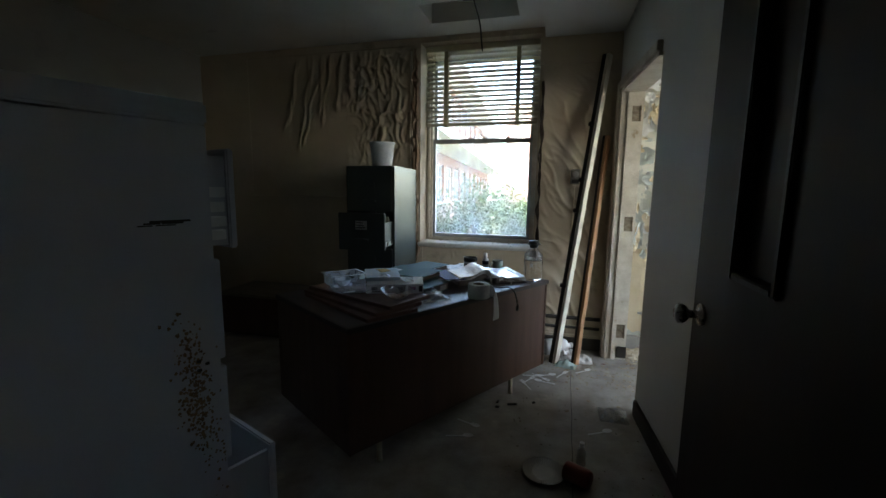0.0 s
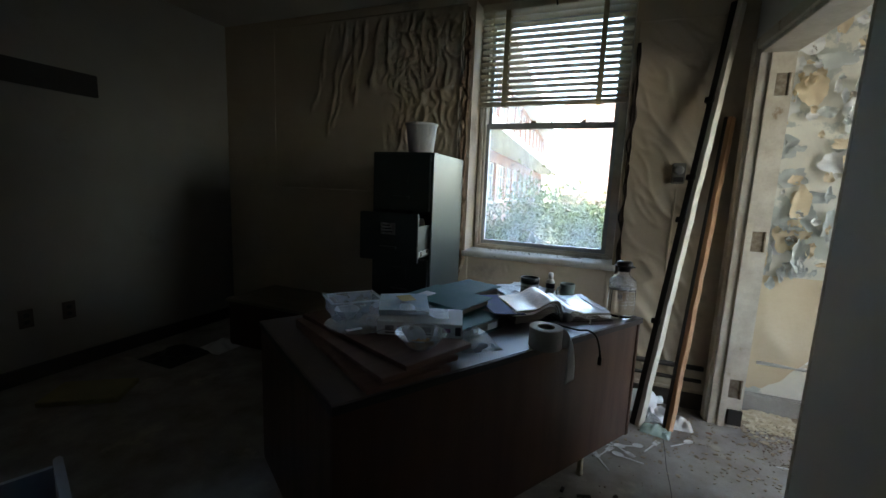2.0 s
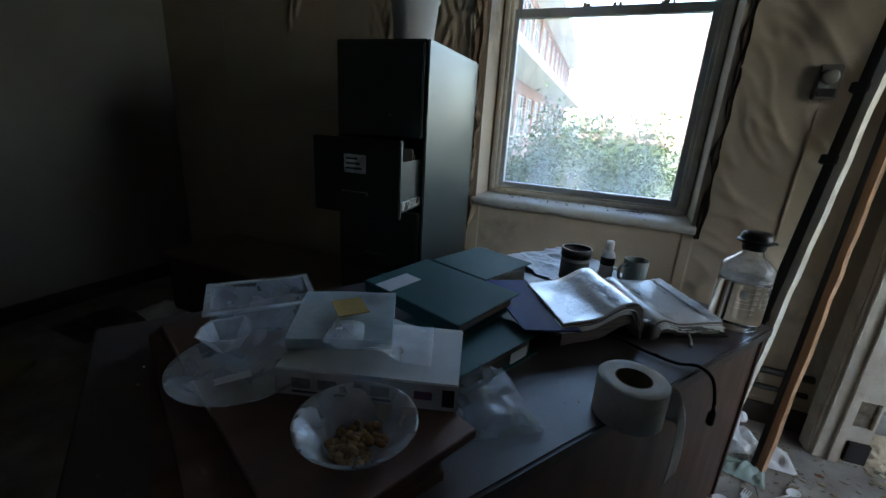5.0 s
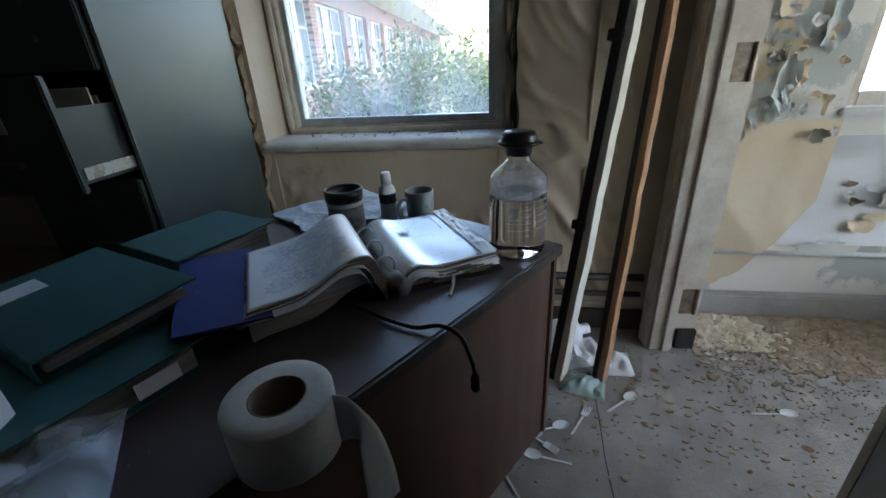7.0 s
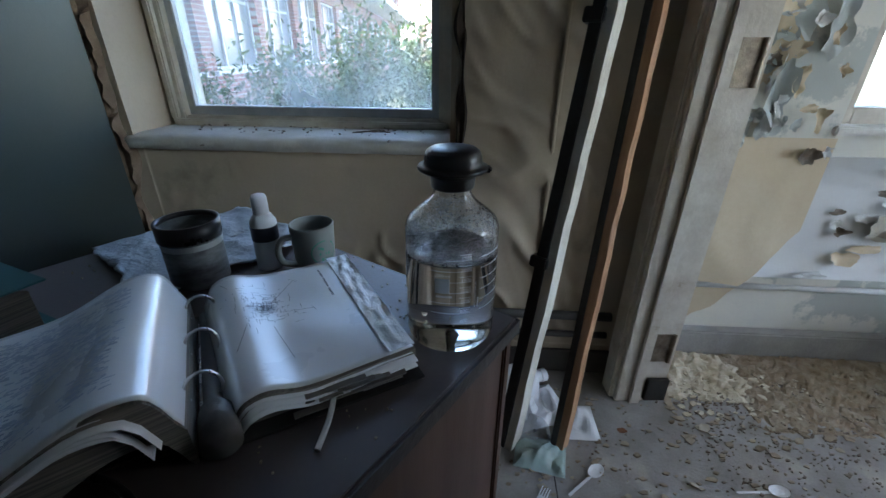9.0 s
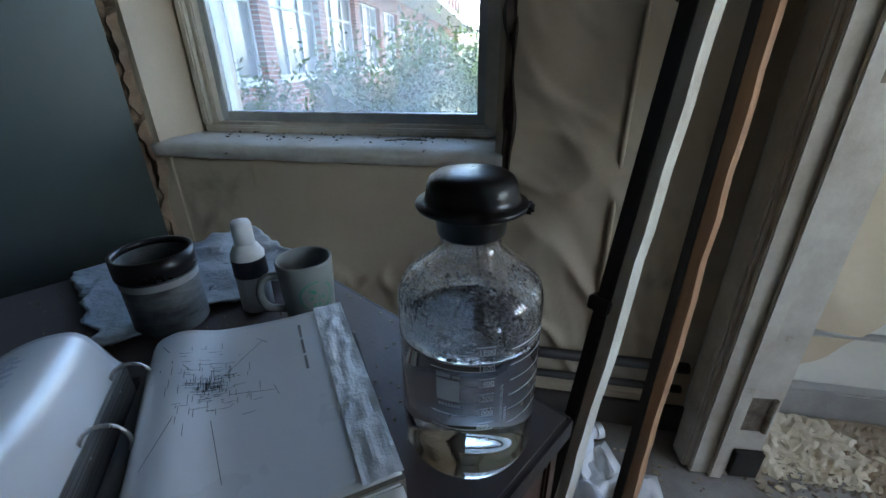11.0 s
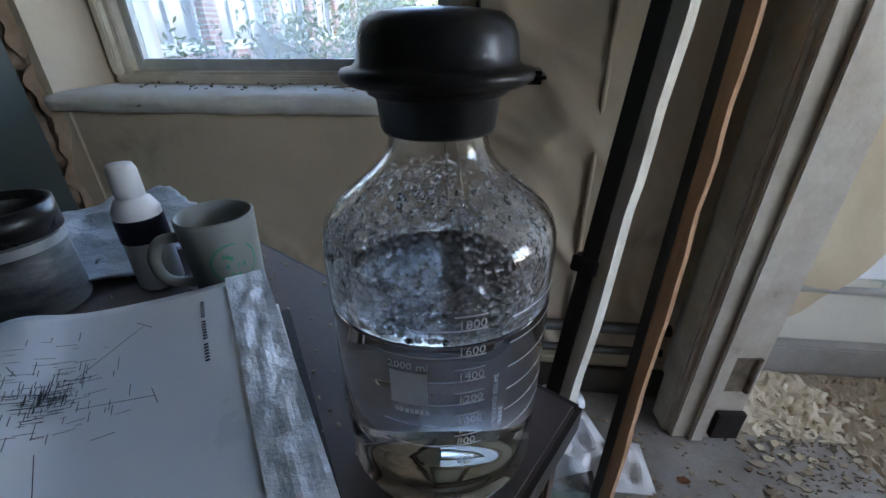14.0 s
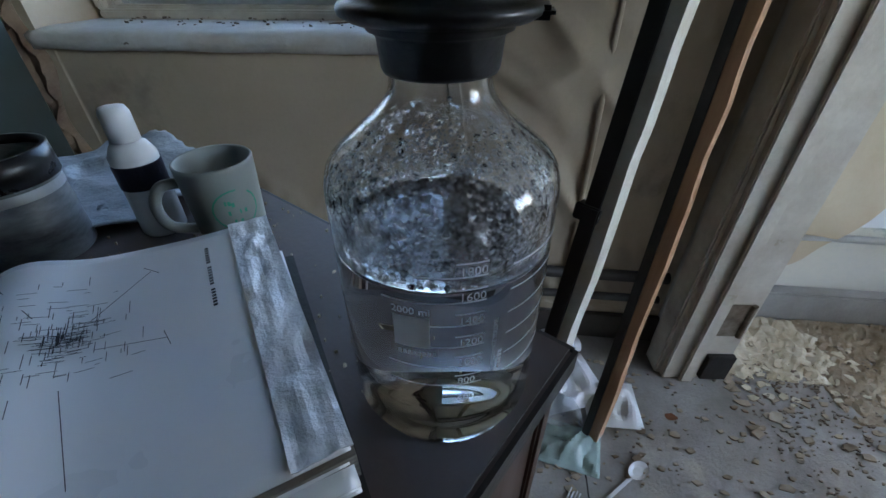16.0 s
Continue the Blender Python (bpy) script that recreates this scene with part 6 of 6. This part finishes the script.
# printed scale
PRINT = mat("white_enamel_print", (0.92, 0.93, 0.95), 0.5, bump=0.0, amount=0.2)
nt = PRINT.node_tree
tl = nt.nodes.new("ShaderNodeBsdfTranslucent")
tl.inputs["Color"].default_value = (0.92, 0.93, 0.95, 1)
ad_ = nt.nodes.new("ShaderNodeMixShader")
ad_.inputs["Fac"].default_value = 0.45
nt.links.new(nt.nodes["Principled BSDF"].outputs["BSDF"], ad_.inputs[1])
nt.links.new(tl.outputs["BSDF"], ad_.inputs[2])
nt.links.new(ad_.outputs["Shader"], nt.nodes["Material Output"].inputs["Surface"])
eye_dir = math.degrees(math.atan2(2.865 - 3.229, 1.0 - 0.956)) - DU


def bend(bm_, z_mid=0.0, facing=0.0):
    """Wraps flat (x, z) print round the bottle; x runs along the arc."""
    for vtx in bm_.verts:
        a = radians(eye_dir + facing) + vtx.co.x / BR
        rr = BR + 0.0003
        vtx.co = Vector((rr * math.cos(a), rr * math.sin(a), vtx.co.z))


def words(text, size):
    cu = bpy.data.curves.new("writing", 'FONT')
    cu.body, cu.size, cu.align_x = text, size, 'LEFT'
    cu.resolution_u = 3
    tmp = new("writing_tmp", cu)
    me = bpy.data.meshes.new_from_object(tmp.evaluated_get(bpy.context.evaluated_depsgraph_get()))
    bpy.data.objects.remove(tmp)
    bm_ = bmesh.new()
    bm_.from_mesh(me)
    bpy.data.meshes.remove(me)
    for vtx in bm_.verts:
        vtx.co = Vector((vtx.co.x, 0, vtx.co.y))
    return bm_


def strip(bm_, x0, x1, z0, z1):
    k = max(2, int(abs(x1 - x0) / 0.003))
    for i in range(k):
        a, b = x0 + (x1 - x0) * i / k, x0 + (x1 - x0) * (i + 1) / k
        bm_.faces.new([bm_.verts.new(p) for p in ((a, 0, z0), (b, 0, z0), (b, 0, z1), (a, 0, z1))])


def printed(bm_, label, facing=0.0):
    bend(bm_, 0, facing)
    part("print", bm_, PRINT, bot, label)["kind"] = "stuff"


ZS = 0.0150
Z800 = 0.069
for k, num in enumerate((600, 800, 1000, 1200, 1400, 1600, 1800)):
    z = Z800 + (k - 1) * ZS
    if num >= 800:
        bm = bmesh.new()
        strip(bm, -0.030 if num in (800, 1000, 1600) else -0.012, 0.021, z, z + 0.0009)
        strip(bm, 0.006, 0.021, z + ZS / 2, z + ZS / 2 + 0.0008)
        strip(bm, 0.034, 0.075, z + 0.001, z + 0.0019)
        printed(bm, "graduation line")
    bm = words(str(num), 0.0066)
    for vtx in bm.verts:
        vtx.co += Vector((0.0075, 0, z + 0.0012))
    printed(bm, "scale number")
bm = bmesh.new()
strip(bm, -0.0250, -0.0065, 0.0985, 0.1195)
printed(bm, "white square field")
bm = words("2000 ml", 0.006)
for vtx in bm.verts:
    vtx.co += Vector((-0.0255, 0, 0.1215))
printed(bm, "printed volume")
bm = words("APPROXIMATE VOLUME", 0.0036)
for vtx in bm.verts:
    vtx.co = Vector((0.0285 - vtx.co.z, 0, 0.075 + vtx.co.x))
printed(bm, "upright line of print")
bm = bmesh.new()
for k in range(8):
    strip(bm, -0.0235 + k * 0.0026, -0.0216 + k * 0.0026, 0.0925, 0.0955)
for k in range(5):
    strip(bm, 0.0300, 0.0325, 0.075 + k * 0.003, 0.0772 + k * 0.003)
printed(bm, "illegible maker's mark")

# ---- outside ----
GROUND = mat("dry_grass_ground", (0.10, 0.11, 0.05), 0.95, second=(0.16, 0.14, 0.08), scale=1.5, amount=0.8, fine=30)
bm = bmesh.new()
box(bm, -2000, 2000, YO + 0.002, 2000, -0.7, -0.45)
structure("ground", bm, GROUND, "rough overgrown ground outside the window", "ground")
outside = mat("own_facade_brick", (0.28, 0.12, 0.09), 0.85)
structure("wall_outside_upper", boxes((XL - 8, XE + 8, YO, YO + 0.12, CEILING, 6.5)), outside, "brick outer wall above the windows", "wall")
structure("wall_outside_lower", boxes((XL - 8, XL - 0.21, YO, YO + 0.12, -0.45, CEILING), (XE + 0.21, XE + 8, YO, YO + 0.12, -0.45, CEILING)), outside, "brick outer wall beside the windows", "wall")


def brick_mat():
    m = bpy.data.materials.new("red_brickwork")
    m.use_nodes = True
    nt = m.node_tree
    b = nt.nodes["Principled BSDF"]
    b.inputs["Roughness"].default_value = 0.85
    co = nt.nodes.new("ShaderNodeTexCoord")
    mp = nt.nodes.new("ShaderNodeMapping")
    mp.inputs["Rotation"].default_value = (radians(90), 0, radians(90))
    br = nt.nodes.new("ShaderNodeTexBrick")
    br.inputs["Color1"].default_value = (0.33, 0.12, 0.085, 1)
    br.inputs["Color2"].default_value = (0.24, 0.085, 0.06, 1)
    br.inputs["Mortar"].default_value = (0.42, 0.38, 0.33, 1)
    br.inputs["Scale"].default_value = 1.0
    br.inputs["Brick Width"].default_value, br.inputs["Row Height"].default_value, br.inputs["Mortar Size"].default_value = 0.215, 0.075, 0.01
    sw = nt.nodes.new("ShaderNodeSeparateXYZ")
    cb = nt.nodes.new("ShaderNodeCombineXYZ")
    nt.links.new(co.outputs["Object"], sw.inputs[0])
    nt.links.new(sw.outputs["Y"], cb.inputs["X"])
    nt.links.new(sw.outputs["Z"], cb.inputs["Y"])
    nt.links.new(cb.outputs[0], br.inputs["Vector"])
    nt.nodes.remove(mp)
    nt.links.new(br.outputs["Color"], b.inputs["Base Color"])
    return m


BRICK = brick_mat()
CONC_W = mat("pale_concrete_slab", (0.62, 0.62, 0.60), 0.8, second=(0.5, 0.5, 0.48), scale=1, amount=0.6)
WFRAME = mat("white_window_frame", (0.58, 0.58, 0.57), 0.6)
DARKPANE = mat("pale_reflecting_glass", (0.16, 0.18, 0.20), 0.08, 0.3, second=(0.34, 0.36, 0.38), scale=0.6, amount=0.9, bump=0)
wing = thing("hospital_wing", pose(-3.1, 5.2, -0.45, 0, 0, 4), "brick hospital wing with concrete canopy and white-framed windows", "building")
BAY, NB = 2.5, 16
for s, (zb_, zh) in enumerate(((0, 3.45), (3.7, 6.9))):
    part("wall", boxes((-0.3, 0.0, -0.4, BAY * NB, zb_, zb_ + 1.2), (-0.3, 0, -0.4, BAY * NB, zb_ + 2.95, zh), *[(-0.3, 0.05, BAY * k - 0.4, BAY * k, zb_ + 1.2, zb_ + 2.95) for k in range(NB + 1)]), BRICK, wing, "red brickwork")
    for k in range(NB):
        y0, y1 = BAY * k, BAY * (k + 1) - 0.4
        z0, z1 = zb_ + 1.2, zb_ + 2.95
        bm = boxes((-0.16, -0.08, y0, y0 + 0.06, z0, z1), (-0.16, -0.08, y1 - 0.06, y1, z0, z1), (-0.16, -0.08, y0 + 0.06, y1 - 0.06, z0, z0 + 0.06), (-0.16, -0.08, y0 + 0.06, y1 - 0.06, z1 - 0.06, z1),
                   (-0.16, -0.08, y0 + 0.67, y0 + 0.73, z0 + 0.06, z1 - 0.06), (-0.16, -0.08, y0 + 1.37, y0 + 1.43, z0 + 0.06, z1 - 0.06), (-0.155, -0.085, y0 + 0.06, y1 - 0.06, z0 + 1.15, z0 + 1.2))
        w_ = part("window", bm, WFRAME, wing, "white-framed window")
        part("pane", boxes((-0.13, -0.12, y0 + 0.05, y1 - 0.05, z0 + 0.05, z1 - 0.05)), DARKPANE, w_)
        part("sill", boxes((-0.08, 0.08, y0 - 0.02, y1 + 0.02, z0 - 0.07, z0 - 0.002)), CONC_W, w_)
part("canopy", boxes((0.002, 1.45, -0.4, BAY * NB, 3.45, 3.70), (-0.3, 0.0, -0.4, BAY * NB, 3.452, 3.698)), CONC_W, wing, "pale concrete canopy slab")
part("roof", boxes((-12, 1.2, -0.4, BAY * NB, 6.902, 7.2)), CONC_W, wing, "pale concrete roof edge")
part("end_wall", boxes((-12, -0.302, -0.4, -0.1, 0, 6.9), (-12, -11.7, -0.1, BAY * NB, 0, 6.9)), BRICK, wing)
far = thing("far_building", pose(-6, 62, -0.45), "distant pale brick block with white windows", "building")
part("wall", boxes((0, 16, 0, 8, 0, 14)), mat("pink_far_brick", (0.42, 0.28, 0.24), 0.9), far)
for k in range(5):
    for s in range(4):
        part("window", boxes((1 + 3 * k, 2.6 + 3 * k, -0.12, -0.01, 1.5 + 3.2 * s, 3.6 + 3.2 * s)), WFRAME, far)

LEAF = mat("bush_leaves", (0.075, 0.12, 0.03), 0.9, spec=0.1, second=(0.04, 0.075, 0.02), scale=2, amount=0.9, bump=0)
BARK = mat("bush_bark", (0.12, 0.09, 0.06), 0.9)


def bush(x, y, w, h, n_, seed, leaf, label):
    rnd_ = np.random.RandomState(seed)
    ob = thing("bush", pose(x, y, -0.45), label, "bush", "bushes outside the window")
    bm = bmesh.new()
    tips = []
    for k in range(16):
        a, e = rnd_.uniform(0, 6.28), rnd_.uniform(0.3, 1.0)
        tip = Vector((w * e * math.cos(a) * 0.8, w * e * math.sin(a) * 0.6, h * rnd_.uniform(0.55, 1.0) * (1.1 - 0.35 * e)))
        tube(bm, smooth_path([(0.1 * math.cos(a), 0.1 * math.sin(a), 0), tip * 0.5 + Vector((0, 0, 0.1)), tip], 4), [0.025 - 0.0024 * i for i in range(9)], 6)
        tips.append(tip)
    part("branch", bm, BARK, ob, "thin woody stems")
    tips = np.array([list(t_) for t_ in tips])
    c = tips[rnd_.randint(0, len(tips), n_)] * rnd_.uniform(0.35, 1.05, (n_, 1)) + rnd_.normal(0, 1, (n_, 3)) * np.array([w * 0.16, w * 0.14, h * 0.10])
    c[:, 2] = np.maximum(c[:, 2], 0.05)
    d = rnd_.normal(0, 1, (n_, 3))
    d /= np.linalg.norm(d, axis=1)[:, None]
    e = np.cross(d, rnd_.normal(0, 1, (n_, 3)))
    e /= np.linalg.norm(e, axis=1)[:, None]
    L = leaf * rnd_.uniform(0.6, 1.3, (n_, 1))
    vs = np.stack([c - d * L, c + e * L * 0.4, c + d * L, c - e * L * 0.4], 1).reshape(-1, 3)
    me = bpy.data.meshes.new("crown")
    me.from_pydata(vs.tolist(), [], [(4 * i, 4 * i + 1, 4 * i + 2, 4 * i + 3) for i in range(n_)])
    me.materials.append(LEAF)
    crown = new("crown", me)
    crown.parent = ob
    crown["kind"] = "stuff"


bush(-0.9, 8.6, 1.5, 1.95, 9000, 1, 0.045, "dense green bush growing outside the window")
bush(0.5, 9.6, 1.3, 2.2, 8000, 2, 0.045, "tall green bush with an uneven crown")
bush(-2.0, 7.2, 0.8, 1.5, 4500, 3, 0.04, "dark green shrub close to the brick wing")
bush(2.4, 11.5, 1.6, 1.5, 5000, 4, 0.045, "low green bush further off")
